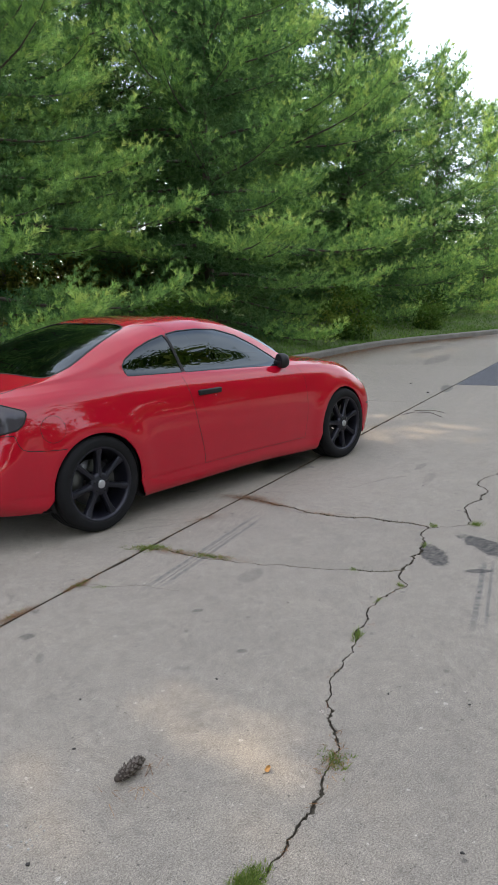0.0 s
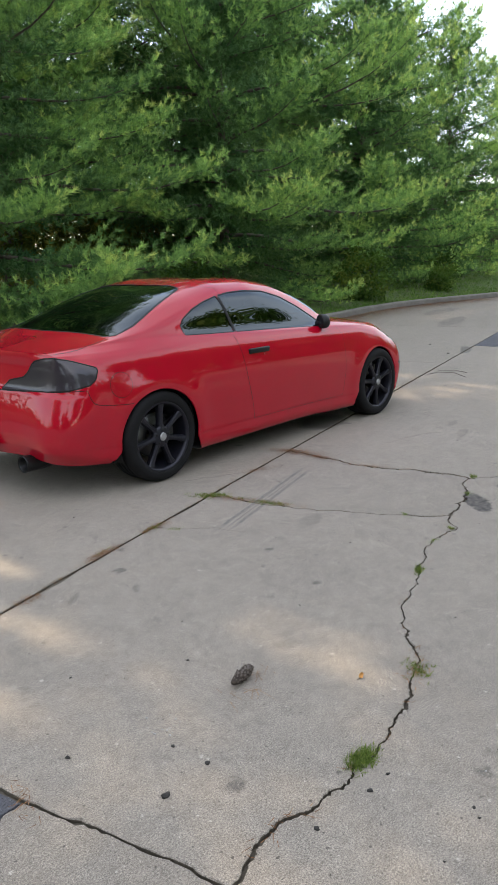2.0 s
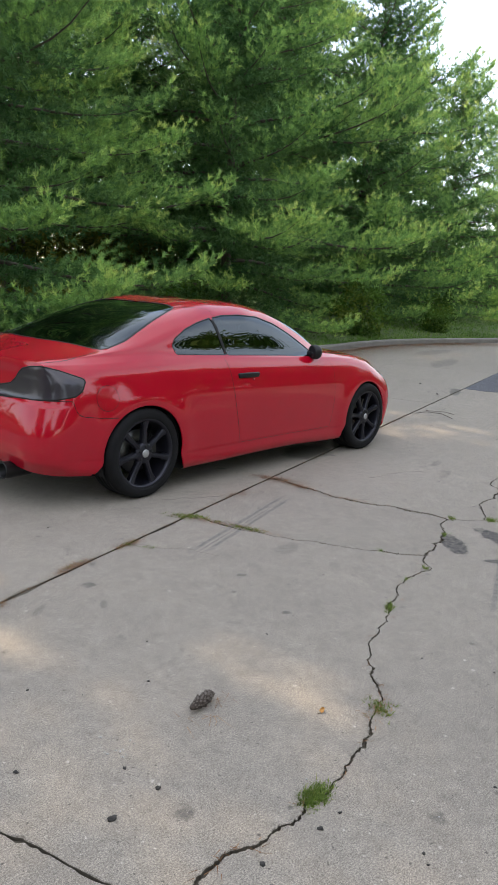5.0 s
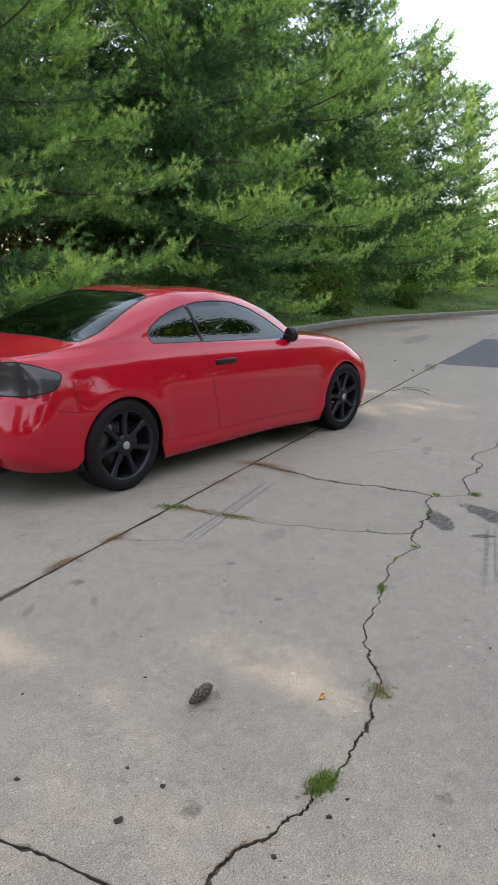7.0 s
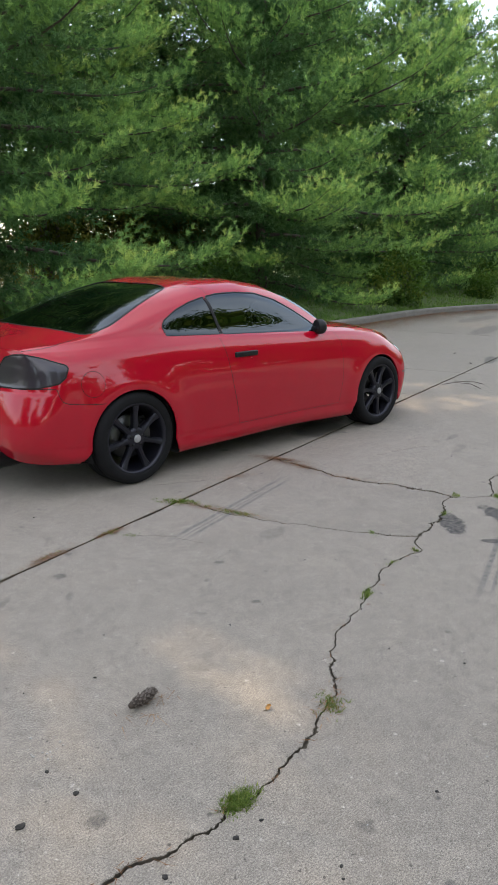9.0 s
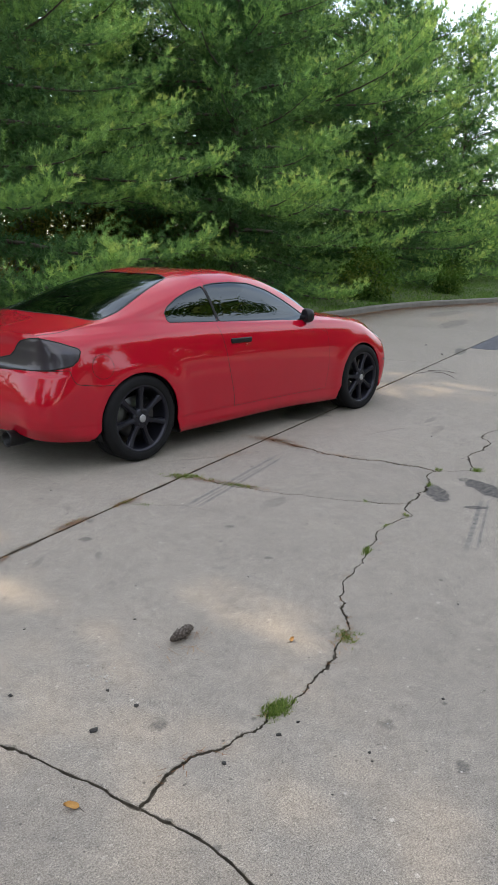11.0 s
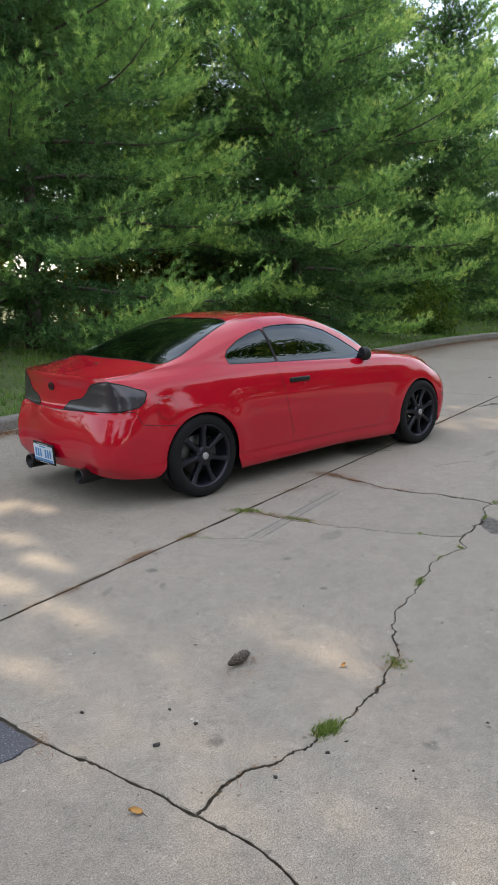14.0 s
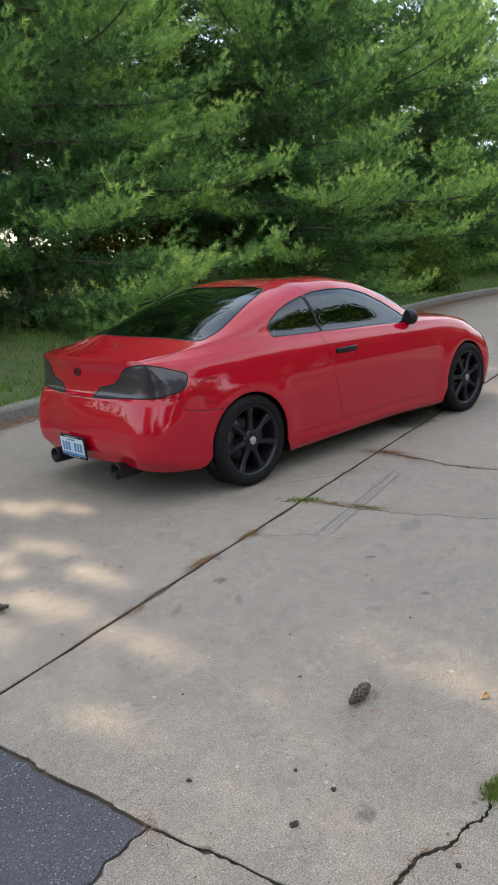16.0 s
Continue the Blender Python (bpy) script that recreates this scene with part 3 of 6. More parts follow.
profile = [(0.0, -0.08), (0.0, 0.10), (0.012, 0.128), (0.035, 0.14), (0.15, 0.145), (0.165, 0.138), (0.17, 0.0)]
rings = [offset_line(kerb_line, d) for d, z in profile]
vs, fs, npr = [], [], len(profile)
for i in range(len(kerb_line)):
    for k, (d, z) in enumerate(profile):
        vs.append((*rings[k][i], z + 0.004 * noise.noise((rings[k][i][0] * 0.8, rings[k][i][1] * 0.8, k))))
for i in range(len(kerb_line) - 1):
    for k in range(npr - 1):
        fs.append((i * npr + k, (i + 1) * npr + k, (i + 1) * npr + k + 1, i * npr + k + 1))
kerb = tagged(new("kerb", mesh_of("kerb", vs, fs, KERB, smooth=False)), "low grey concrete kerb edging the lawn", "kerb", kind="structure")

# pavement beyond the slabs, carrying the road round the bend
inner = offset_line(kerb_line, 0.0)
vs, fs = [], []
outer = offset_line(kerb_line, -14.0)
keep = [i for i in range(len(kerb_line)) if kerb_line[i][0] > 12.5]
for i in keep:
    p, q = inner[i], outer[i]
    for k in range(9):
        t = k / 8
        vs.append((*(p * (1 - t) + q * t), -0.012))
for i in range(len(keep) - 1):
    for k in range(8):
        fs.append((i * 9 + k, i * 9 + k + 1, (i + 1) * 9 + k + 1, (i + 1) * 9 + k))
bend = part("road_bend", mesh_of("road_bend", vs, fs, CONCRETE, smooth=False), road)


def lawn_height(d):
    """Height of the lawn, d metres behind the kerb."""
    return 0.12 + 0.55 * (1 - np.exp(-np.maximum(d - 0.4, 0) / 4.0))


vs, fs, dists = [], [], [0.165, 0.4, 0.8, 1.4, 2.2, 3.2, 4.5, 6.5, 9, 13, 20, 35, 70]
rings = [offset_line(kerb_line, d) for d in dists]
for i in range(len(kerb_line)):
    for k, d in enumerate(dists):
        x, y = rings[k][i]
        vs.append((x, y, float(lawn_height(d)) + (0.05 * noise.noise((x * 0.5, y * 0.5, 0)) if d > 0.5 else 0)))
nd = len(dists)
for i in range(len(kerb_line) - 1):
    for k in range(nd - 1):
        fs.append((i * nd + k, (i + 1) * nd + k, (i + 1) * nd + k + 1, i * nd + k + 1))
tagged(new("lawn", mesh_of("lawn", vs, fs, SOIL)), "green grass verge rising gently under the pines", "lawn", kind="structure")
# the wide ground, to the horizon
vs, fs = [(-900, -900, -0.09), (900, -900, -0.09), (900, 900, -0.09), (-900, 900, -0.09)], [(0, 1, 2, 3)]
tagged(new("ground", mesh_of("ground", vs, fs, SOIL)), "open grassy ground reaching the horizon", "ground", kind="structure")


def blades(points, height, width, lean=0.5, per=5, spread=0.03):
    """Grass blades, one triangle each, round the points (n, 3)."""
    n = len(points) * per
    p = np.repeat(points, per, 0) + np.c_[rng.normal(0, spread, (n, 2)), np.zeros(n)]
    h = height * rng.uniform(0.5, 1.25, n)
    a = rng.uniform(0, 2 * math.pi, n)
    l = np.abs(rng.normal(0, lean, n)) * h
    w = width * rng.uniform(0.6, 1.3, n)
    d = np.stack([np.cos(a), np.sin(a), np.zeros(n)], 1)
    s = np.stack([-np.sin(a + 0.8), np.cos(a + 0.8), np.zeros(n)], 1)
    tip = p + d * l[:, None] + np.c_[np.zeros((n, 2)), h]
    tri = np.stack([p - s * w[:, None] / 2, p + s * w[:, None] / 2, tip], 1)
    return tri, np.repeat(rng.uniform(0.1, 0.8, len(points)), per)


line = np.array(kerb_line)
seg = np.r_[0, np.cumsum(np.linalg.norm(np.diff(line, axis=0), axis=1))]
n = 22000
s = rng.uniform(seg[36], seg[-1] - 4, n)
d = 0.17 + 6.5 * rng.uniform(0, 1, n) ** 1.4
t = np.gradient(line, axis=0)
t /= np.linalg.norm(t, axis=1, keepdims=True)
cx, cy = np.interp(s, seg, line[:, 0]), np.interp(s, seg, line[:, 1])
nx, ny = np.interp(s, seg, -t[:, 1]), np.interp(s, seg, t[:, 0])
pts = np.stack([cx + nx * d, cy + ny * d, lawn_height(d) - 0.03], 1)
tri, tone = blades(pts, 0.10, 0.018, 0.5, 5, 0.05)
tagged(new("lawn_grass", tri_mesh("lawn_grass", tri, BLADE, tone)), "short green lawn grass behind the kerb", "grass", kind="stuff")


# ---- pines and other trees ----
# where the sun comes through the crowns: places on the ground, half lengths, turn and openness of the gap
SUN_GAPS = [(-1.1, -0.14, 0.34, 0.13, 1.7, 1), (-1.35, 0.08, 0.3, 0.12, 1.6, 1), (-1.57, -0.69, 0.36, 0.12, 1.75, 1), (-1.63, -1.29, 0.28, 0.1, 1.7, 1), (-1.97, -1.44, 0.32, 0.12, 1.7, 1),
            (-1.95, -1.86, 0.2, 0.09, 1.6, 0.92), (-1.9, -0.64, 0.4, 0.14, 1.7, 1), (-2.3, -0.99, 0.45, 0.16, 1.6, 1), (-1.87, -2.26, 0.22, 0.1, 1.8, 0.86), (-2.36, -2.52, 0.22, 0.10, 1.78, 1),
            (-2.42, -2.3, 0.2, 0.1, 1.7, 0.69), (-0.87, -2.69, 0.46, 0.045, 1.6, 0.75), (-1.07, -2.56, 0.38, 0.045, 1.65, 0.69), (-1.15, -3.04, 0.40, 0.06, 1.65, 1),
            (-1.32, -3.20, 0.42, 0.07, 1.6, 0.98), (-1.28, -2.59, 0.3, 0.07, 1.6, 0.69), (-1.07, -3.5, 0.2, 0.09, 1.6, 0.63), (-1.37, -2.09, 0.25, 0.07, 1.6, 0.46), (10.0, 3.0, 1.8, 0.5, 0.1, 0.5), (13.5, 4.0, 2.0, 0.6, 0.1, 0.8), (-5.5, -1.5, 0.9, 0.3, 1.7, 0.8), (-4.6, -6.5, 0.8, 0.3, 1.7, 0.8)]


def needle_tufts(pos, axis, per, length, width, cone=0.75):
    """Brushes of needles: one triangle each, fanned round shoot axes."""
    n = len(pos)
    axis = axis / np.linalg.norm(axis, axis=1, keepdims=True)
    p = np.repeat(pos, per, 0)
    a = np.repeat(axis, per, 0)
    r = rng.normal(0, 1, (n * per, 3))
    r -= a * np.sum(r * a, 1, keepdims=True)
    r /= np.linalg.norm(r, axis=1, keepdims=True)
    k = cone * np.sqrt(rng.uniform(0.03, 1, n * per))[:, None]
    d = a * np.cos(k) + r * np.sin(k)
    l = (length * np.repeat(rng.uniform(0.8, 1.15, n), per) * rng.uniform(0.7, 1.1, n * per))[:, None]
    back = a * (rng.uniform(-0.05, 0.03, n * per))[:, None]
    side = np.cross(d, rng.normal(0, 1, (n * per, 3)))
    side /= np.linalg.norm(side, axis=1, keepdims=True)
    b = p + back
    return np.stack([b - side * width / 2, b + side * width / 2, b + d * l], 1)


def sunlit(points):
    """How open the crowns are at points, by where their shade would fall."""
    g = points[:, :2] - np.outer(points[:, 2] / math.tan(SUN_EL), (math.cos(SUN_AZ), math.sin(SUN_AZ)))
    out = np.zeros(len(g))
    for x, y, a, b, t, k in SUN_GAPS:
        u = ((g[:, 0] - x) * math.cos(t) + (g[:, 1] - y) * math.sin(t)) / a
        v = (-(g[:, 0] - x) * math.sin(t) + (g[:, 1] - y) * math.cos(t)) / b
        out = np.maximum(out, k * (1 - np.clip((np.hypot(u, v) - 0.9) / 0.5, 0, 1)))
    return out


def pine(at, height, radius, seed, dense=1.0, size=1.0, base=0.40, tall=9.0):
    """A white pine: trunk, whorls of limbs, each a layered bough of twigs that end in brushes of needles. tall: up to where the brushes are fine."""
    global rng
    rng = np.random.default_rng(seed)
    tree = tagged(new("pine_tree"), "tall white pine with layered soft green branches", "tree", group="row of pines")
    tree.matrix_basis = Matrix.Translation(at)
    hs = np.linspace(0, height * 0.98, 14)
    bend = np.cumsum(rng.normal(0, 0.035, (14, 2)), 0)
    trunk_pts = [(bend[i, 0] if i else 0, bend[i, 1] if i else 0, h - (0.15 if i == 0 else 0)) for i, h in enumerate(hs)]
    r0 = 0.0105 * height
    v, f = tube(trunk_pts, [r0 * (1 - 0.95 * h / height) + (0.05 if i == 0 else 0) for i, h in enumerate(hs)], 10)
    part("trunk", mesh_of("trunk", v, f, BARK), tree)
    fine, coarse = [], []                       # (places, axes, tones)
    h = base
    while h < height - 0.25:
        u = h / height
        reach = radius * (min(1.0, 0.74 + 1.6 * u) * (1 - u) ** 0.58) + 0.22
        count = 6 if u < 0.75 else 5
        first = rng.uniform(0, 6.28)
        for c in range(count):
            az = first + 6.283 * c / count + rng.normal(0, 0.22)
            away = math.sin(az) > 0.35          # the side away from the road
            ln = reach * rng.uniform(0.62, 1.18)
            h0 = h + rng.uniform(-0.22, 0.22)
            el = 0.03 + 0.46 * u + rng.normal(0, 0.07)
            ox, oy = np.interp(h0, hs, bend[:, 0]), np.interp(h0, hs, bend[:, 1])
            q, pts, dirs = np.array([ox, oy, max(h0, 0.25)]), [], []
            m = 9
            for i in range(m + 1):
                s = i / m
                e = el - 0.34 * (1 - u) * math.sin(math.pi * min(1, s * 1.15)) + 0.42 * s * s
                aa = az + 0.18 * math.sin(3 * s + az * 7)
                d = np.array([math.cos(aa) * math.cos(e), math.sin(aa) * math.cos(e), math.sin(e)])
                pts.append(q.copy())
                dirs.append(d)
                q = q + d * ln / m
            pts, dirs = np.array(pts), np.array(dirs)
            v, f = tube(pts, np.linspace(0.010 + 0.009 * ln, 0.004, m + 1), 4, caps=False)
            part("limb", mesh_of("limb", v, f, BARK), tree)
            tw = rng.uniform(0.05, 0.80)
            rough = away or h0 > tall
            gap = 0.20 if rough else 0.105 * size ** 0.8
            k = max(4, int(ln * (6.5 if rough else 9.5) * dense))
            for j in range(k):
                s = 0.36 + 0.64 * ((j + rng.uniform()) / k) ** 0.82
                ii = min(m - 1, int(s * m))
                fr = s * m - ii
                b0 = pts[ii] * (1 - fr) + pts[ii + 1] * fr
                d0 = dirs[ii]
                flat = np.array([-d0[1], d0[0], 0.0])
                flat /= np.linalg.norm(flat) + 1e-6
                tl = (0.30 + 0.27 * ln * (1.12 - s)) * rng.uniform(0.65, 1.2)
                td = d0 * rng.uniform(0.55, 0.95) + flat * (1 if j % 2 else -1) * rng.uniform(0.15, 1.0) + np.array([0, 0, rng.normal(0.16, 0.17)])
                td /= np.linalg.norm(td)
                cnt = max(3, int(tl / gap))
                ss = np.linspace(0.22, 1.0, cnt)
                out = np.cross(td, (0, 0, 1.0))
                pp = b0 + td * (tl * ss)[:, None] + np.c_[np.zeros((cnt, 2)), 0.20 * tl * ss**2]
                pp += out * (rng.choice([-1, 1], cnt) * rng.uniform(0.03, 0.13, cnt) * (1.1 - ss * 0.8))[:, None] + np.c_[np.zeros((cnt, 2)), rng.normal(0.0, 0.035, cnt)]
                ax = td * 0.75 + rng.normal(0, 0.26, (cnt, 3)) + np.array([0, 0, 0.55])
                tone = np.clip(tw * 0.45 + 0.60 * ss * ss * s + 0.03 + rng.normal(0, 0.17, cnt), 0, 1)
                # rough sprays get a darker tone, to look like the crown's shaded depths
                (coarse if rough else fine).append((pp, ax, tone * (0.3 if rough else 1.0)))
            # inner sprays close to the trunk, toned dark as the shade there
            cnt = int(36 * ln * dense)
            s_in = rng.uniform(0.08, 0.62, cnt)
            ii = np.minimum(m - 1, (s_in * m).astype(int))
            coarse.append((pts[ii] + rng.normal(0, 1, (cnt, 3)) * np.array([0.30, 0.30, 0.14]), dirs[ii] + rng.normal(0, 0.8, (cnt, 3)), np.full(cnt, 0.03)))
            cnt = 9 if not rough else 4
            back = rng.uniform(0, 0.40, cnt)[:, None]
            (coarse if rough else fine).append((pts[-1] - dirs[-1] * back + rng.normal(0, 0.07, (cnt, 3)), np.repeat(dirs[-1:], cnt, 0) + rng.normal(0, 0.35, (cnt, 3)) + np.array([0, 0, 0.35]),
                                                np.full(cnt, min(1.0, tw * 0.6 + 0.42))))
        h += rng.uniform(0.56, 0.78) * (1.0 if u < 0.75 else 0.7)
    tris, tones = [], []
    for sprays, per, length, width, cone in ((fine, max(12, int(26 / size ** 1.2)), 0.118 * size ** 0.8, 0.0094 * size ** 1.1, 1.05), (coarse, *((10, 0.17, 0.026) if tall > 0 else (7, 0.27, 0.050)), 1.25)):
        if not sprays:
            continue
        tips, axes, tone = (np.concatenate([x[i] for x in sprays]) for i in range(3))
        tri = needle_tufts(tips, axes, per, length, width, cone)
        # needles are left out to make the sun patches of SUN_GAPS
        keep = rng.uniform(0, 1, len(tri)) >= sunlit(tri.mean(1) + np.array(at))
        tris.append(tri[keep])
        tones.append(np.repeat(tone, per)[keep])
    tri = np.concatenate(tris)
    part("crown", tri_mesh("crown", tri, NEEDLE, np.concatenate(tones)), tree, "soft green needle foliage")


def leafy(name, at, height, radius, seed, leaves, size, mat, label, category="tree", trunk=True, squash=1.0, group=""):
    """A broad-leaved tree or bush: stems, and leaves in clumps with gaps."""
    g = np.random.default_rng(seed)
    ob = tagged(new(name), label, category, group=group)
    ob.matrix_basis = Matrix.Translation(at)
    clumps = max(8, leaves // 90)
    c = g.normal(0, 1, (clumps, 3))
    c /= np.linalg.norm(c, axis=1, keepdims=True)
    c *= (g.uniform(0.25, 1, clumps) ** 0.5)[:, None] * radius
    mid = height - radius * squash * 0.95 if trunk else height * 0.5
    c[:, 2] = c[:, 2] * squash + mid
    c[:, 2] = np.maximum(c[:, 2], 0.1)
    for i in range(min(9, clumps)):
        e = c[i * clumps // min(9, clumps)]
        st = np.array([0, 0, mid * 0.45 if trunk else 0.0])
        ln = [st + (e - st) * t + np.array([0, 0, 0.12 * radius * math.sin(3.14 * t)]) for t in np.linspace(0, 1, 6)]
        v, f = tube(ln, np.linspace(0.02 * height if trunk else 0.012, 0.005, 6), 5, caps=False)
        part("limb", mesh_of("limb", v, f, BARK), ob)
    if trunk:
        v, f = tube([(0, 0, -0.2), (0.05, 0, mid * 0.3), (0.0, 0.05, mid * 0.6), (0, 0, mid)], [0.035 * height, 0.026 * height, 0.02 * height, 0.01 * height], 9)
        part("trunk", mesh_of("trunk", v, f, BARK), ob)
    per = leaves // clumps
    p = np.repeat(c, per, 0) + g.normal(0, radius * 0.13 + size, (clumps * per, 3)) * np.array([1, 1, 0.7])
    d = g.normal(0, 1, (len(p), 3))
    d /= np.linalg.norm(d, axis=1, keepdims=True)
    s = np.cross(d, g.normal(0, 1, (len(p), 3)))
    s /= np.linalg.norm(s, axis=1, keepdims=True)
    z = (size * g.uniform(0.6, 1.2, len(p)))[:, None]
    t1 = np.stack([p - d * z, p + s * z * 0.42, p + d * z], 1)
    t2 = np.stack([p - d * z, p + d * z, p - s * z * 0.42], 1)
    tone = np.repeat(g.uniform(0, 0.9, clumps), per)
    part("crown", tri_mesh("crown", np.concatenate([t1, t2]), mat, np.r_[tone, tone]), ob)
    return ob


PINES = [  # place, height, radius, seed, density, needle size, lowest whorl, height of the fine brushes
    # the first three, largely out of view, are added to shade the concrete
    ((-4.7, 9.0, 0.4), 14.0, 4.6, 11, 1.0, 1.0, 3.0, 0.0), ((-1.6, 9.6, 0.5), 13.2, 4.3, 29, 1.0, 1.3, 0.4, 0.1), ((1.8, 10.6, 0.5), 14.5, 4.4, 37, 1.1, 1.3, 4.8, 0.0), ((3.6, 8.9, 0.5), 13.0, 5.0, 23, 1.15, 1.0, 0.4, 6.6),
    ((7.7, 13.3, 0.5), 16.0, 5.0, 31, 1.0, 1.3, 2.7, 8.8), ((12.7, 10.3, 0.5), 14.2, 5.5, 47, 1.1, 1.15, 0.4, 9.2), ((20.6, 11.0, 0.5), 13.4, 5.0, 53, 1.0, 1.6, 0.4, 13.0),
    ((26.3, 10.6, 0.5), 9.6, 4.0, 67, 0.9, 1.9, 0.4, 13.0), ((38.0, 13.8, 0.4), 10.6, 4.1, 71, 0.65, 2.3, 0.4, 14.0),
    ((5.5, 16.5, 0.6), 10.0, 4.5, 83, 0.6, 2.3, 2.4, 0.0), ((14.0, 16.2, 0.6), 14.0, 4.8, 97, 0.8, 2.3, 0.8, 0.0), ((22.6, 16.3, 0.6), 15.5, 5.2, 101, 0.9, 2.3, 0.6, 0.0),
    ((28.0, 18.5, 0.6), 9.0, 4.0, 103, 0.6, 2.3, 0.6, 0.0), ((35.0, 18.4, 0.6), 13.0, 5.0, 107, 0.6, 2.5, 0.6, 0.0), ((10.8, 17.5, 0.6), 15.5, 5.0, 113, 0.7, 2.3, 3.4, 0.0), ((17.0, 15.0, 0.6), 14.5, 4.8, 127, 0.8, 2.3, 1.2, 0.0)]
for at, hh, rr, sd, dn, sz_n, low_h, fine_h in PINES:
    pine(at, hh, rr, sd, dn, sz_n, low_h, fine_h)


# ---- the car ----
car = tagged(new("car"), "glossy red two-door coupe with dark wheels parked on concrete", "car")

# cross-sections from the shoulder to the middle, by the middle's x
SX = [-0.825, -0.61, -0.38, -0.10, 0.20, 0.50, 0.90, 1.20, 1.50, 1.90, 2.20, 2.45, 2.70, 3.00, 3.30, 3.55, 3.70]
SEC = [  # (shoulder y, z), (foot y, z), (glass top y, z), (roof edge y, z), middle z
    (0.650, 0.958, 0.610, 0.972, 0.520, 0.980, 0.350, 0.985, 0.990), (0.715, 0.962, 0.665, 0.985, 0.580, 1.000, 0.400, 1.012, 1.020),
    (0.755, 0.966, 0.715, 1.000, 0.650, 1.035, 0.500, 1.052, 1.062), (0.785, 0.970, 0.748, 1.010, 0.675, 1.085, 0.560, 1.128, 1.165),
    (0.800, 0.974, 0.766, 1.015, 0.680, 1.150, 0.580, 1.215, 1.262), (0.803, 0.975, 0.772, 1.012, 0.675, 1.215, 0.580, 1.285, 1.335),
    (0.803, 0.970, 0.775, 1.000, 0.665, 1.262, 0.575, 1.340, 1.386), (0.802, 0.962, 0.773, 0.990, 0.660, 1.262, 0.570, 1.340, 1.385),
    (0.800, 0.953, 0.770, 0.978, 0.662, 1.225, 0.570, 1.308, 1.352), (0.796, 0.942, 0.765, 0.964, 0.672, 1.120, 0.580, 1.215, 1.245),
    (0.792, 0.934, 0.760, 0.954, 0.690, 1.010, 0.605, 1.092, 1.125), (0.788, 0.925, 0.752, 0.943, 0.690, 0.962, 0.590, 0.985, 0.998),
    (0.782, 0.908, 0.738, 0.926, 0.660, 0.938, 0.540, 0.950, 0.965), (0.768, 0.872, 0.715, 0.895, 0.640, 0.905, 0.500, 0.914, 0.925),
    (0.735, 0.805, 0.680, 0.830, 0.600, 0.843, 0.450, 0.856, 0.868), (0.680, 0.712, 0.620, 0.742, 0.540, 0.766, 0.400, 0.784, 0.795),
    (0.600, 0.635, 0.540, 0.655, 0.460, 0.670, 0.300, 0.684, 0.690)]
COLS = [curve(SX, [s[k] for s in SEC]) for k in range(9)]
bow = curve([-0.825, -0.38, 0.30, 0.85, 1.5, 2.45, 3.0, 3.70], [0.125, 0.115, 0.05, 0.0, -0.05, -0.17, -0.17, -0.30])

NI, NJ = 300, 84
XI = np.linspace(SX[0], SX[-1], NI)
u_knots = np.array([0.0, 0.10, 0.38, 0.52, 1.0])          # shoulder 0 ... middle 1
U = np.linspace(0, 1, NJ)
upper = np.zeros((NI, NJ, 3))


def smooth_row(ky, kz):
    """A Catmull-Rom run through the section's five points."""
    kn = u_knots
    out = np.zeros((NJ, 2))
    pts = np.stack([ky, kz], 1)
    tan = np.zeros_like(pts)
    tan[0] = (pts[1] - pts[0]) / (kn[1] - kn[0])
    tan[-1] = np.array([(pts[-1, 0] - pts[-2, 0]) / (kn[-1] - kn[-2]), 0.0])
    for i in range(1, len(kn) - 1):
        a, b = (pts[i] - pts[i - 1]) / (kn[i] - kn[i - 1]), (pts[i + 1] - pts[i]) / (kn[i + 1] - kn[i])
        w = (kn[i + 1] - kn[i]) / (kn[i + 1] - kn[i - 1])
        tan[i] = a * w + b * (1 - w)
    i = np.clip(np.searchsorted(kn, U) - 1, 0, len(kn) - 2)
    h = (kn[i + 1] - kn[i])[:, None]
    t = ((U - kn[i]) / (kn[i + 1] - kn[i]))[:, None]
    out = ((2 * t**3 - 3 * t**2 + 1) * pts[i] + (t**3 - 2 * t**2 + t) * h * tan[i] + (3 * t**2 - 2 * t**3) * pts[i + 1] + (t**3 - t**2) * h * tan[i + 1])
    return out


for i, X in enumerate(XI):
    c = [float(f(X)) for f in COLS]
    row = smooth_row(np.array([c[0], c[2], c[4], c[6], 0.0]), np.array([c[1], c[3], c[5], c[7], c[8]]))
    upper[i, :, 0] = X + float(bow(X)) * (row[:, 0] / c[0]) ** 2
    upper[i, :, 1] = -row[:, 0]
    upper[i, :, 2] = row[:, 1]
for _ in range(3):          # ease the lengthwise kinks
    upper[1:-1] = 0.25 * upper[:-2] + 0.5 * upper[1:-1] + 0.25 * upper[2:]

# the border that the walls hang from: rear middle, corner, along the side, corner, front middle
rear = upper[0, ::-1][::2]
front = upper[-1, :][::2]
border = np.concatenate([rear[:-1], upper[:, 0], front[1:]])
n_rear, n_side = len(rear) - 1, NI
S = np.r_[0, np.cumsum(np.linalg.norm(np.diff(border[:, :2], axis=0), axis=1))]
tan = np.gradient(border[:, :2], axis=0)
tan /= np.linalg.norm(tan, axis=1, keepdims=True)
nrm = np.stack([tan[:, 1], -tan[:, 0]], 1)
nrm[0], nrm[-1] = (-1, 0), (1, 0)
for _ in range(90):
    nrm[1:-1] = 0.25 * nrm[:-2] + 0.5 * nrm[1:-1] + 0.25 * nrm[2:]
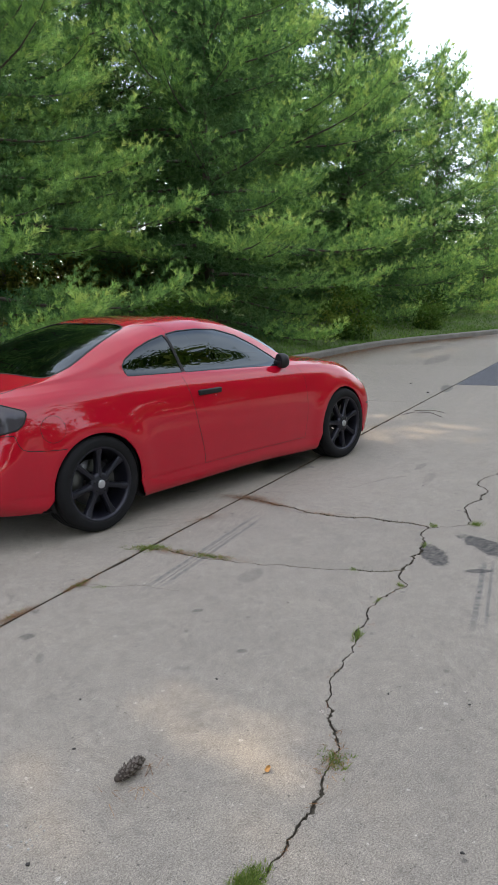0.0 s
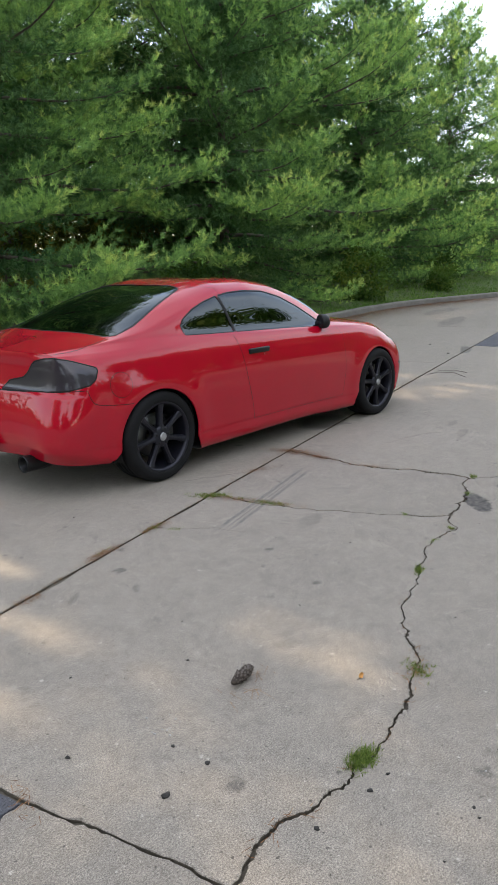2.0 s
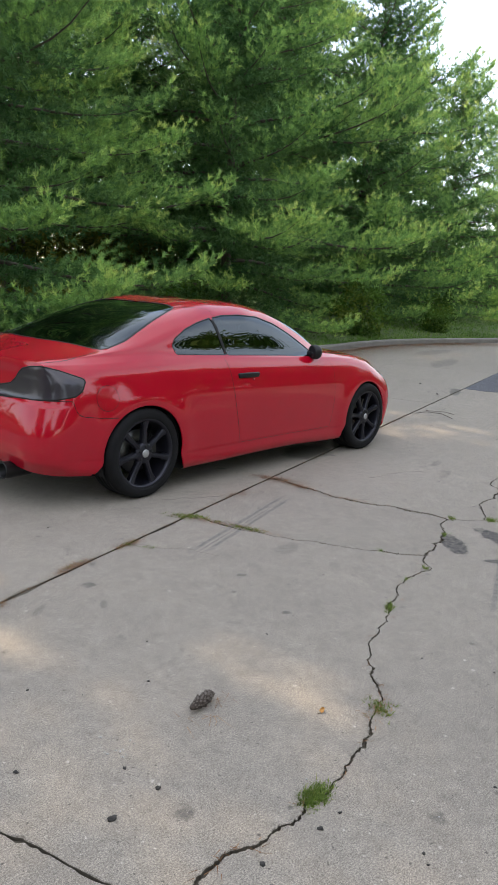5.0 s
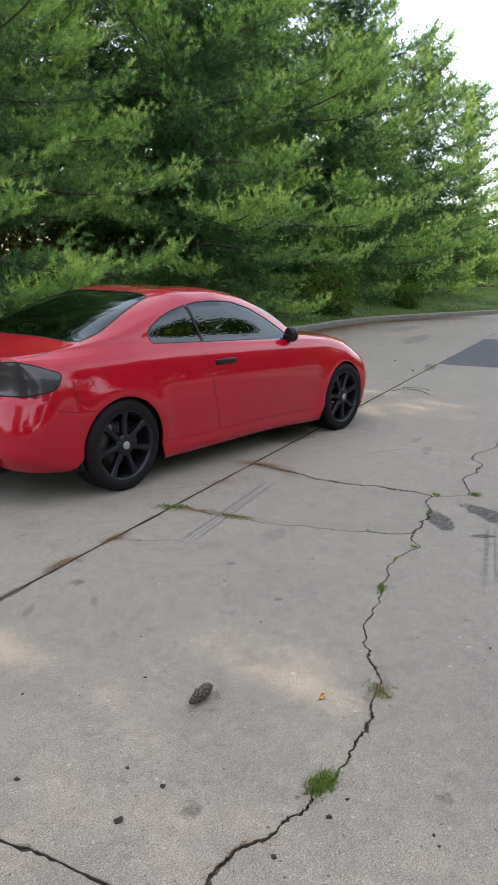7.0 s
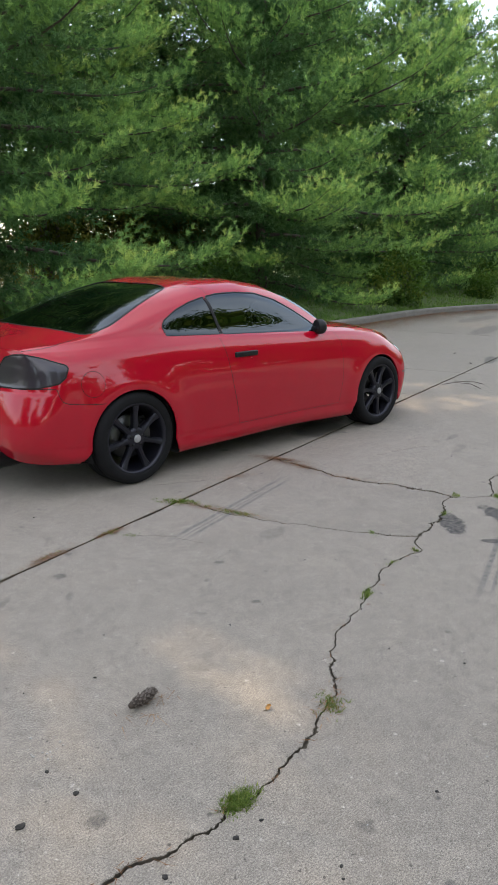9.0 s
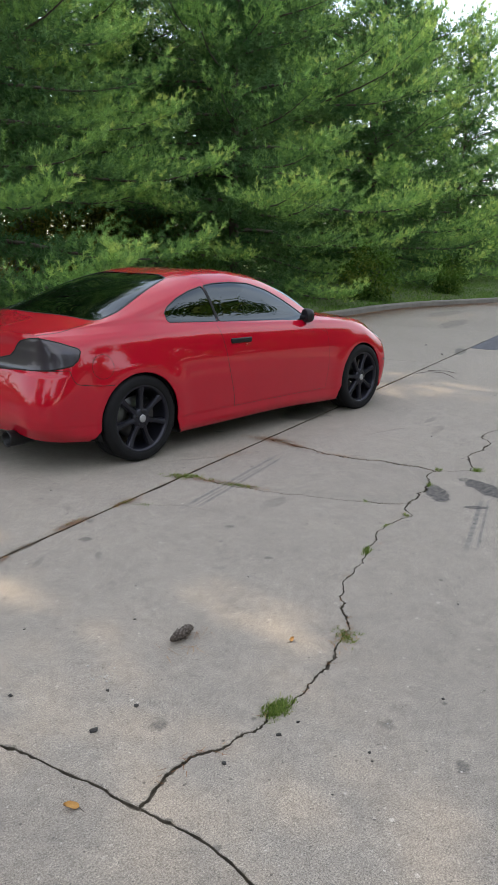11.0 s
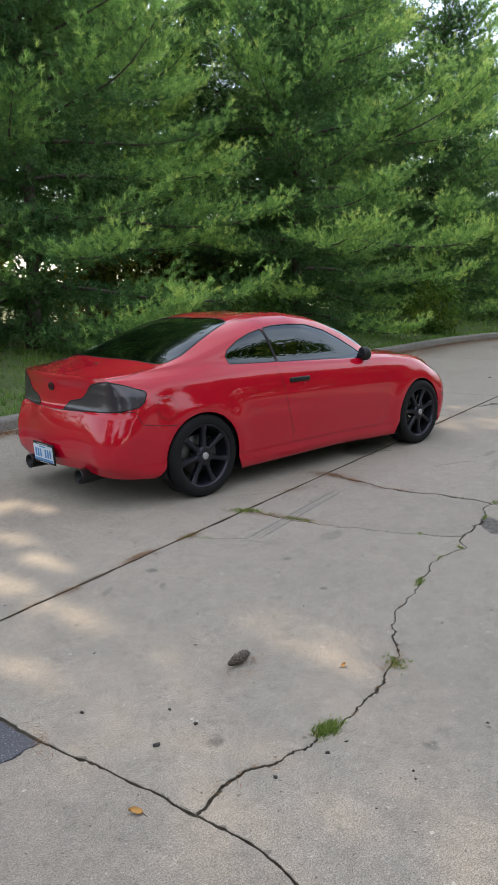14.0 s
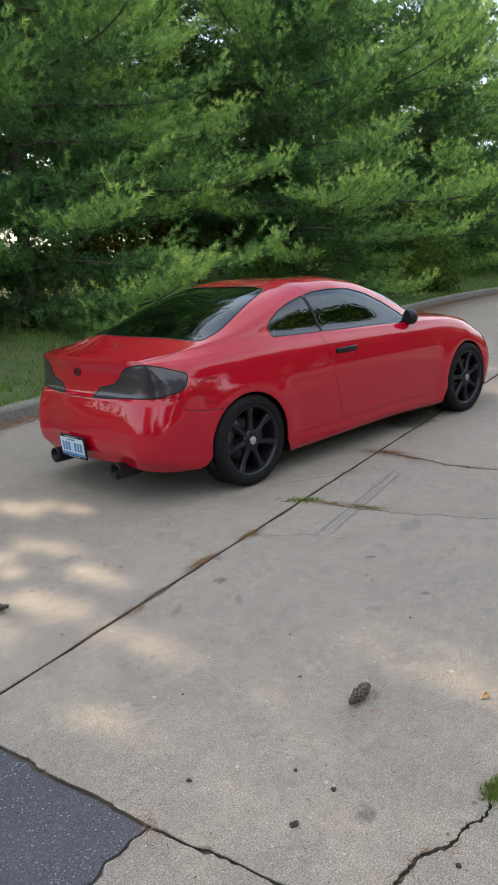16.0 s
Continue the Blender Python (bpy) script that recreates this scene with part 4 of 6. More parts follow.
nrm /= np.linalg.norm(nrm, axis=1, keepdims=True)
side_x = border[:, 0]
s_of_x = lambda x: np.interp(x, side_x[n_rear:n_rear + n_side], S[n_rear:n_rear + n_side])
S1, S2, SE = S[n_rear], S[n_rear + n_side - 1], S[-1]

NV = 96
fz = np.linspace(0, 1, NV)
top_z = border[:, 2]
bot_z = curve([0, 0.35, S1, s_of_x(-0.42), s_of_x(0.38), s_of_x(1.6), s_of_x(2.45), s_of_x(3.25), SE], [0.268, 0.275, 0.235, 0.212, 0.160, 0.176, 0.150, 0.172, 0.18])(S)
off_side = curve([0, 0.05, 0.11, 0.20, 0.34, 0.50, 0.66, 0.80, 0.835, 0.85, 0.92, 0.97, 1.0], [0, 0.030, 0.052, 0.068, 0.080, 0.083, 0.078, 0.072, 0.0705, 0.068, 0.067, 0.058, 0.040])
off_rear = curve([0, 0.04, 0.14, 0.28, 0.345, 0.365, 0.42, 0.50, 0.58, 0.66, 0.76, 0.86, 0.94, 1.0], [0, 0.002, -0.008, -0.004, 0.004, 0.017, 0.026, 0.037, 0.046, 0.052, 0.053, 0.042, 0.022, 0.0])
off_front = curve([0, 0.1, 0.3, 0.6, 0.85, 1.0], [0, 0.03, 0.06, 0.075, 0.06, 0.02])
sm = lambda a, b, x: np.clip((x - a) / (b - a), 0, 1) ** 2 * (3 - 2 * np.clip((x - a) / (b - a), 0, 1))
w_rear = 1 - sm(S1 - 0.10, S1 + 0.22, S)
w_front = sm(S2 - 0.25, S2 + 0.15, S)
w_side = 1 - w_rear - w_front
mult = curve([0, S1 - 0.15, S1 + 0.04, S1 + 0.25, s_of_x(-0.2), s_of_x(2.7), s_of_x(3.1), s_of_x(3.27), S2 + 0.05, SE], [1.0, 1.05, 1.25, 1.20, 1.0, 1.0, 1.35, 1.9, 1.9, 1.3])(S)
wall = np.zeros((len(S), NV, 3))
soft = border[:, :2].copy()                     # the plan with its corners eased, below the shoulder
for _ in range(70):
    soft[1:-1] = 0.25 * soft[:-2] + 0.5 * soft[1:-1] + 0.25 * soft[2:]
ease = sm(0.0, 0.16, fz)
for k, s in enumerate(S):
    z = top_z[k] + (bot_z[k] - top_z[k]) * fz
    o = (w_rear[k] * off_rear(fz) + w_side[k] * off_side(fz) + w_front[k] * off_front(fz)) * mult[k]
    # fuller corner of the rear bumper, swelling round the arches
    o = o + 0.030 * ease * math.exp(-((s - S1) / 0.16) ** 2) + 0.035 * math.exp(-((s - S1 - 0.02) / 0.15) ** 2) * sm(0.22, 0.66, fz) * (1 - sm(0.86, 1.0, fz))
    bx, by = (border[k, c] * (1 - ease) + soft[k, c] * ease for c in (0, 1))
    x = bx + nrm[k, 0] * o
    for cx, amp in ((0.0, 0.016), (2.85, 0.020)):
        rad = np.sqrt((x - cx) ** 2 + (z - 0.335) ** 2)
        o = o + w_side[k] * amp * np.exp(-((rad - 0.37) / 0.10) ** 2)
    wall[k, :, 0] = bx + nrm[k, 0] * o
    wall[k, :, 1] = by + nrm[k, 1] * o
    wall[k, :, 2] = z
# ease the rear end's ripples
calm = wall.copy()
for _ in range(26):
    calm[1:-1] = 0.25 * calm[:-2] + 0.5 * calm[1:-1] + 0.25 * calm[2:]
    calm[0] = calm[1] * np.array([1, 0, 1]) + np.array([0, wall[0, 0, 1], 0])
blend = (1 - sm(S1 + 0.05, S1 + 0.30, S))[:, None, None] * sm(0.0, 0.10, fz)[None, :, None]
wall = wall * (1 - blend) + calm * blend
wall[0, :, 1] = 0
wall[-1, :, 1] = 0
UPPER_X = upper[:, :, 0]


def grid_normals(g):
    a, b = np.gradient(g, axis=0), np.gradient(g, axis=1)
    n = np.cross(a, b)
    n /= np.maximum(np.linalg.norm(n, axis=2, keepdims=True), 1e-9)
    return n


def closest_on(poly, pts):
    """The nearest points on a closed outline, and whether inside."""
    a, b = poly, np.roll(poly, -1, 0)
    best, where = np.full(len(pts), 1e9), np.zeros_like(pts)
    inside = np.zeros(len(pts), bool)
    for p, q in zip(a, b):
        d = q - p
        t = np.clip(((pts - p) @ d) / max(d @ d, 1e-12), 0, 1)
        c = p + t[:, None] * d
        e = np.linalg.norm(pts - c, axis=1)
        m = e < best
        best[m], where[m] = e[m], c[m]
        cross = ((p[1] > pts[:, 1]) != (q[1] > pts[:, 1]))
        xs = p[0] + (pts[:, 1] - p[1]) * d[0] / (d[1] if abs(d[1]) > 1e-12 else 1e-12)
        inside ^= cross & (pts[:, 0] < xs)
    return best, where, inside


def round_poly(pts, k=3):
    """Corner-cut outline."""
    p = np.array(pts, float)
    for _ in range(k):
        q = np.roll(p, -1, 0)
        p = np.stack([0.75 * p + 0.25 * q, 0.25 * p + 0.75 * q], 1).reshape(-1, 2)
    return p


def soft_poly(pts, r=0.014):
    """An outline with its corners rounded to about r."""
    p, out = np.array(pts, float), []
    for a, b, c in zip(np.roll(p, 1, 0), p, np.roll(p, -1, 0)):
        u, v = (a - b) / np.linalg.norm(a - b), (c - b) / np.linalg.norm(c - b)
        q0, q1 = b + u * min(r, 0.4 * np.linalg.norm(a - b)), b + v * min(r, 0.4 * np.linalg.norm(c - b))
        out += [q0 * (1 - t) ** 2 + 2 * b * t * (1 - t) + q1 * t * t for t in (0, 0.25, 0.5, 0.75, 1.0)]
    return np.array(out)


def cut_grid(g, coords, outlines, use=None):
    """Moves grid points onto the outlines and says which outline each face lies in (-1: none). coords: the flat measure (ni, nj, 2)."""
    g, coords = g.copy(), coords.copy()
    ni, nj = g.shape[:2]
    cell = 0.72 * np.minimum(np.linalg.norm(np.gradient(coords, axis=0), axis=2), np.linalg.norm(np.gradient(coords, axis=1), axis=2))
    cell = np.maximum(cell, 0.0015)
    for poly in outlines:
        Ji, Jj = np.gradient(coords, axis=0), np.gradient(coords, axis=1)
        Gi, Gj = np.gradient(g, axis=0), np.gradient(g, axis=1)
        best, where, _ = closest_on(poly, coords.reshape(-1, 2))
        step = (where - coords.reshape(-1, 2)).reshape(ni, nj, 2)
        near = best.reshape(ni, nj) < cell
        if use is not None:
            near &= use
        det = Ji[..., 0] * Jj[..., 1] - Ji[..., 1] * Jj[..., 0]
        det = np.where(np.abs(det) < 1e-12, 1e-12, det)
        di = (step[..., 0] * Jj[..., 1] - step[..., 1] * Jj[..., 0]) / det
        dj = (Ji[..., 0] * step[..., 1] - Ji[..., 1] * step[..., 0]) / det
        di, dj = np.clip(di, -0.9, 0.9), np.clip(dj, -0.9, 0.9)
        mv = near[..., None] * (Gi * di[..., None] + Gj * dj[..., None])
        g += mv
        coords += near[..., None] * step
    mid = 0.25 * (coords[:-1, :-1] + coords[1:, :-1] + coords[:-1, 1:] + coords[1:, 1:])
    owner = np.full((ni - 1, nj - 1), -1)
    for k, poly in enumerate(outlines):
        _, _, ins = closest_on(poly, mid.reshape(-1, 2))
        ins = ins.reshape(ni - 1, nj - 1)
        if use is not None:
            ins &= use[:-1, :-1] & use[1:, 1:]
        owner[ins] = k
    return g, coords, owner


def grid_part(name, g, normals, faces, mat, parent, mirror=True, offset=0.0, label="", flip=False):
    """One mesh from the chosen faces of a grid and, if asked, its mirror image."""
    nj = g.shape[1]
    ii, jj = np.nonzero(faces)
    q = np.stack([ii * nj + jj, (ii + 1) * nj + jj, (ii + 1) * nj + jj + 1, ii * nj + jj + 1], 1)
    used, inv = np.unique(q, return_inverse=True)
    q = inv.reshape(-1, 4)
    n = normals.reshape(-1, 3)[used]
    v = g.reshape(-1, 3)[used] + n * offset
    e1, e2 = v[q[:, 1]] - v[q[:, 0]], v[q[:, 3]] - v[q[:, 0]]
    if np.sum(np.cross(e1, e2) * n[q[:, 0]]) < 0:
        q = q[:, ::-1]
    flipy = np.array([1, -1, 1])
    if mirror == "right":
        sets = [(v, q, n)]
    elif mirror == "left":
        sets = [(v * flipy, q[:, ::-1], n * flipy)]
    elif mirror == "two":
        sets = [(v, q, n), (v * flipy, q[:, ::-1], n * flipy)]
    else:
        # weld the halves on the middle line
        on = np.abs(v[:, 1]) < 1e-6
        idx = np.where(on, np.arange(len(v)), len(v) + np.cumsum(~on) - 1)
        n[on, 1] = 0
        sets = [(np.concatenate([v, (v * flipy)[~on]]), np.concatenate([q, idx[q][:, ::-1]]), np.concatenate([n, (n * flipy)[~on]]))]
    for vs, fs, ns in sets:
        me = mesh_of(name, vs, fs, mat)
        me.normals_split_custom_set_from_vertices([tuple(map(float, x)) for x in ns])
        ob = part(name, me, parent, label)
    return ob


UN, WN = grid_normals(upper), grid_normals(wall)
if UN[NI // 2, NJ - 1, 2] < 0:
    UN = -UN
if WN[len(S) // 2, NV // 2, 1] > 0:
    WN = -WN
# share the normals along the seam between top and walls
seam = UN[:, 0] + WN[n_rear:n_rear + n_side, 0]
seam /= np.linalg.norm(seam, axis=1, keepdims=True)
UN[:, 0] = WN[n_rear:n_rear + n_side, 0] = seam

# -- outlines on the top: side windows by (x, z), rear window and windscreen by (x of the middle, y)
side_use = np.zeros((NI, NJ), bool)
side_use[:, : int(0.47 * NJ)] = True
xz = upper[:, :, [0, 2]]
door_glass = soft_poly([(0.897, 0.988), (0.868, 1.10), (0.838, 1.215), (0.820, 1.270), (0.95, 1.287), (1.15, 1.292), (1.38, 1.278), (1.60, 1.220), (1.80, 1.130),
                         (1.98, 1.030), (2.07, 0.965), (2.03, 0.940), (1.60, 0.962), (1.25, 0.976)])
quarter_glass = soft_poly([(0.880, 0.990), (0.60, 1.000), (0.352, 1.010), (0.336, 1.075), (0.375, 1.120), (0.50, 1.185), (0.640, 1.232), (0.800, 1.268), (0.821, 1.21), (0.851, 1.10)])
g1, _, own = cut_grid(upper, xz, [door_glass, quarter_glass], side_use)
UN1 = UN
xy = np.stack([np.repeat(XI[:, None], NJ, 1), g1[:, :, 1]], 2)
top_use = np.ones((NI, NJ), bool)
back_glass = np.array([(-0.345, 0.02), (-0.345, -0.50), (-0.338, -0.60), (-0.315, -0.638), (-0.27, -0.652), (-0.10, -0.640), (0.15, -0.592), (0.40, -0.535), (0.53, -0.498), (0.575, -0.468), (0.600, -0.38), (0.615, 0.02)])
windscreen = np.array([(2.40, 0.02), (2.40, -0.60), (2.36, -0.655), (2.20, -0.650), (1.90, -0.612), (1.64, -0.560), (1.58, -0.50), (1.555, 0.02)])
g2, _, own2 = cut_grid(g1, xy, [back_glass, windscreen], top_use)
own = np.where(own2 >= 0, own2 + 2, own)
fmid = 0.25 * (g2[:-1, :-1] + g2[1:, :-1] + g2[:-1, 1:] + g2[1:, 1:])
FX = 0.5 * (XI[:-1] + XI[1:])[:, None] + 0 * fmid[..., 0]
body_faces = own < 0
grid_part("body_top", g2, UN, body_faces & (FX < 2.42) & (FX > -0.37), PAINT, car)
deck_lid = grid_part("boot_lid", g2, UN, body_faces & (FX <= -0.37), PAINT, car)
grid_part("bonnet", g2, UN, body_faces & (FX >= 2.42), PAINT, car)
for k, name, mat, lab in ((0, "door_window", GLASS, "dark tinted side window"), (1, "quarter_window", GLASS, "dark tinted rear side window"),
                          (2, "rear_window", BACKGLASS, "dark tinted rear window"), (3, "windscreen", GLASS, "tinted windscreen")):
    grid_part(name, g2, UN, own == k, mat, car, "two" if k < 2 else True, offset=-0.004, label=lab)

# -- outlines on the walls, by (s, z)
sz = np.stack([np.repeat(S[:, None], NV, 1), wall[:, :, 2]], 2)
# true x of the wall, for round arches
side_band = np.zeros((len(S), NV), bool)
side_band[n_rear + 2:n_rear + n_side - 2] = True
wxz = wall[:, :, [0, 2]]
circ = lambda cx, cz, r, n=96: np.stack([cx + r * np.cos(np.linspace(0, 2 * math.pi, n, endpoint=False)), cz + r * np.sin(np.linspace(0, 2 * math.pi, n, endpoint=False))], 1)
def arch(cx, back, ahead):
    """Wheel opening: round above, opening out towards the sill and bumper."""
    t = np.linspace(-0.12, math.pi + 0.12, 70)
    top = np.stack([cx + 0.352 * np.cos(t), 0.330 + 0.352 * np.sin(t)], 1)
    return np.concatenate([[(cx + ahead, -0.2), (cx + ahead, 0.12), (cx + ahead * 0.985, 0.19)], top, [(cx - back * 0.985, 0.21), (cx - back, 0.12), (cx - back, -0.2)]])


arch_r, arch_f = arch(0.0, 0.432, 0.385), arch(2.85, 0.400, 0.405)
fuel = circ(-0.318, 0.742, 0.084, 48)
w1, _, wown = cut_grid(wall, wxz, [arch_r, arch_f, fuel], side_band)


def s_at(x, y):
    """Run along the border for a place seen from above."""
    d = np.hypot(border[:, 0] - x, border[:, 1] - y)
    return S[int(np.argmin(d))]


SC = S1                     # the run at the rear corner
inner = lambda f: 0.155 + f * (SC - 0.165)
lamp = np.array([(inner(0.03), 0.728), (inner(0.05), 0.745), (inner(0.15), 0.790), (inner(0.46), 0.818), (inner(0.62), 0.858), (inner(0.75), 0.925), (inner(0.87), 0.946),
                 (SC - 0.01, 0.950), (SC + 0.10, 0.925), (SC + 0.235, 0.878), (SC + 0.250, 0.862), (SC + 0.225, 0.800), (SC + 0.185, 0.768), (SC + 0.06, 0.742), (s_at(-0.785, -0.40), 0.728)])
rear_band = np.zeros((len(S), NV), bool)
rear_band[:n_rear + 90] = True
sz1 = np.stack([np.repeat(S[:, None], NV, 1), w1[:, :, 2]], 2)
w2, _, lown = cut_grid(w1, sz1, [lamp], rear_band)
wm = 0.25 * (w2[:-1, :-1] + w2[1:, :-1] + w2[:-1, 1:] + w2[1:, 1:])
SM = 0.5 * (S[:-1] + S[1:])[:, None] + 0 * wm[..., 0]
lamp_faces = lown == 0
arch_faces = (wown == 0) | (wown == 1)
fuel_faces = wown == 2
paint_faces = ~(lamp_faces | arch_faces | fuel_faces)
lineX = wm[..., 0]
bump_line = curve([0, s_at(-0.825, -0.2), SC + 0.165, SC + 0.185, SC + 0.205, SC + 0.25, s_of_x(-0.20), SE], [0.720, 0.722, 0.735, 0.675, 0.645, 0.628, 0.605, 0.600])
rear_bumper_faces = paint_faces & (SM < s_of_x(-0.10)) & (wm[..., 2] < bump_line(SM))
boot_faces = paint_faces & (SM < SC) & ~rear_bumper_faces
door_l = curve([0.20, 0.296, 0.614, 0.98], [0.985, 0.985, 0.915, 0.830])
door_r = curve([0.20, 0.275, 0.55, 0.80, 0.95], [2.235, 2.250, 2.290, 2.275, 2.20])
door_faces = paint_faces & (lineX > door_l(wm[..., 2])) & (lineX < door_r(wm[..., 2])) & (wm[..., 2] > 0.292)
front_faces = paint_faces & (lineX > 3.19)
fender_faces = paint_faces & ~door_faces & ~front_faces & (lineX > 2.2)
quarter_faces = paint_faces & ~(rear_bumper_faces | boot_faces | door_faces | front_faces | fender_faces)
grid_part("rear_quarter", w2, WN, quarter_faces, PAINT, car, "two")
grid_part("rear_bumper", w2, WN, rear_bumper_faces, PAINT, car, label="red painted rear bumper")
grid_part("boot_panel", w2, WN, boot_faces, PAINT, car)
door = grid_part("door", w2, WN, door_faces, PAINT, car, "two")
grid_part("front_wing", w2, WN, fender_faces, PAINT, car, "two")
grid_part("front_bumper", w2, WN, front_faces, PAINT, car)
grid_part("fuel_flap", w2, WN, fuel_faces, PAINT, car, "two", offset=0.0008)
grid_part("tail_lamp", w2, WN, lamp_faces, SMOKED, car, "two", offset=0.004, label="smoked dark tail lamp")


def wall_point(s, z, lift=0.0):
    k = np.clip(np.searchsorted(S, s) - 1, 0, len(S) - 2)
    f = (s - S[k]) / (S[k + 1] - S[k])
    out = []
    for i, w in ((k, 1 - f), (k + 1, f)):
        zz = wall[i, ::-1, 2]
        p = np.array([np.interp(z, zz, wall[i, ::-1, c]) for c in range(3)])
        nn = np.array([np.interp(z, zz, WN[i, ::-1, c]) for c in range(3)])
        out.append((p, nn, w))
    p = out[0][0] * out[0][2] + out[1][0] * out[1][2]
    nn = out[0][1] * out[0][2] + out[1][1] * out[1][2]
    nn /= np.linalg.norm(nn)
    return p + nn * lift, nn


def upper_point(X, u, lift=0.0):
    a = np.clip((X - XI[0]) / (XI[1] - XI[0]), 0, NI - 1.001)
    b = np.clip(u * (NJ - 1), 0, NJ - 1.001)
    i, j = int(a), int(b)
    fa, fb = a - i, b - j
    mixv = lambda g: (g[i, j] * (1 - fa) + g[i + 1, j] * fa) * (1 - fb) + (g[i, j + 1] * (1 - fa) + g[i + 1, j + 1] * fa) * fb
    nn = mixv(UN)
    nn /= np.linalg.norm(nn)
    return mixv(upper) + nn * lift, nn


def ribbon(name, pts, width, mat, lift=0.0012, both=True, parent=None, closed=False):
    """A thin strip lying on the body: pts are (place, normal)."""
    ps, ns = np.array([p for p, n in pts]), np.array([n for p, n in pts])
    if closed:
        t = np.roll(ps, -1, 0) - np.roll(ps, 1, 0)
    else:
        t = np.gradient(ps, axis=0)
    t /= np.linalg.norm(t, axis=1, keepdims=True)
    sd = np.cross(ns, t)
    sd /= np.linalg.norm(sd, axis=1, keepdims=True)
    a, b, c = ps - sd * width / 2 - ns * 0.001, ps + ns * lift, ps + sd * width / 2 - ns * 0.001
    n = len(ps)
    middle = np.abs(ps[:, 1]).min() < 0.01
    vs, fs = [], []
    for sg in ((1, -1) if both else (1,)):
        if not middle:
            vs, fs = [], []
        o = len(vs)
        vs += [tuple(p * np.array([1, sg, 1])) for r in (a, b, c) for p in r]
        for i in range(n if closed else n - 1):
            j = (i + 1) % n
            for r in (0, 1):
                q = (o + r * n + i, o + r * n + j, o + (r + 1) * n + j, o + (r + 1) * n + i)
                fs.append(q if sg > 0 else q[::-1])
        if not middle or sg < 0:
            ob = part(name, mesh_of(name, vs, fs, mat), parent or car)
    return ob


def wall_by_x(x, z, lift=0.0):
    """Point of the side wall at true x and z."""
    s = s_of_x(x)
    for _ in range(6):
        p, nn = wall_point(s, z, lift)
        s += x - p[0]
    return p, nn


# panel gaps
zz = np.linspace(0.292, 0.966, 40)
ribbon("door_gap", [wall_by_x(float(door_l(z)), z) for z in zz], 0.008, GAP, 0.0016)
ribbon("door_gap", [wall_by_x(float(door_r(z)), z) for z in np.linspace(0.292, 0.925, 30)], 0.005, GAP)
ribbon("door_gap", [wall_by_x(x, 0.292) for x in np.linspace(0.985, 2.245, 50)], 0.005, GAP)
ribbon("bumper_gap", [wall_point(s, float(bump_line(s))) for s in np.linspace(0.0, s_of_x(-0.225), 110)], 0.008, GAP, 0.0016)
ribbon("fuel_flap_gap", [wall_by_x(x, z) for x, z in circ(-0.318, 0.742, 0.085, 60)], 0.0065, GAP, 0.0016, closed=True)
lamp_edge = np.concatenate([np.linspace(a, b, 10)[:-1] for a, b in zip(soft_poly(lamp, 0.012), np.roll(soft_poly(lamp, 0.012), -1, 0))])
lamp_edge = lamp_edge[np.linalg.norm(lamp_edge - np.roll(lamp_edge, 1, 0), axis=1) > 5e-4]
ribbon("lamp_gap", [wall_point(a, b, 0.003) for a, b in lamp_edge], 0.013, GAP, 0.003, closed=True)
ribbon("wing_gap", [wall_by_x(3.205 + 0.03 * t, 0.68 - 0.10 * t) for t in np.linspace(0, 1, 8)], 0.005, GAP)


def u_for_y(X, y):
    i = int(np.clip((X - XI[0]) / (XI[1] - XI[0]), 0, NI - 1))
    return float(np.interp(y, -upper[i, ::-1, 1], U[::-1]))


# boot lid edge: from the lamp up to the rear window's corner, and the bonnet's sides
ribbon("boot_gap", [upper_point(X, u_for_y(X, y)) for X, y in zip(np.linspace(-0.82, -0.36, 40), curve([0, 0.4, 1], [0.615, 0.650, 0.655])(np.linspace(0, 1, 40)))], 0.010, GAP, 0.0016)
ribbon("roof_gap", [upper_point(X, u_for_y(X, y)) for X, y in zip(np.linspace(0.60, 0.845, 12), np.linspace(0.50, 0.60, 12))], 0.008, GAP)
ribbon("door_gap", [upper_point(0.845, u) for u in np.linspace(u_for_y(0.845, 0.600), u_for_y(0.845, 0.655), 8)], 0.006, GAP)
ribbon("bonnet_gap", [upper_point(X, u_for_y(X, y)) for X, y in zip(np.linspace(2.46, 3.55, 40), curve([0, 0.6, 1], [0.70, 0.655, 0.52])(np.linspace(0, 1, 40)))], 0.006, GAP)

def outline_ribbon(name, poly, width, mat, lift):
    """Trim round a side window, given by (x, z)."""
    pts = []
    poly = np.concatenate([np.linspace(a, b, 8)[:-1] for a, b in zip(poly, np.roll(poly, -1, 0))])
    poly = poly[np.linalg.norm(poly - np.roll(poly, 1, 0), axis=1) > 5e-4]
    for x, z in poly:
        # find the place on the top grid by x and z
        sub = xz[:, : int(0.47 * NJ)]
        i, j = np.unravel_index(np.argmin((sub[..., 0] - x) ** 2 + (sub[..., 1] - z) ** 2), sub.shape[:2])
        n0 = UN[i, j]
        p = upper[i, j].copy()
        dx, dz = x - p[0], z - p[2]
        p[0], p[2] = x, z
        p[1] -= (n0[0] * dx + n0[2] * dz) / n0[1]
        pts.append((p, n0))
    return ribbon(name, pts, width, mat, lift, closed=True)


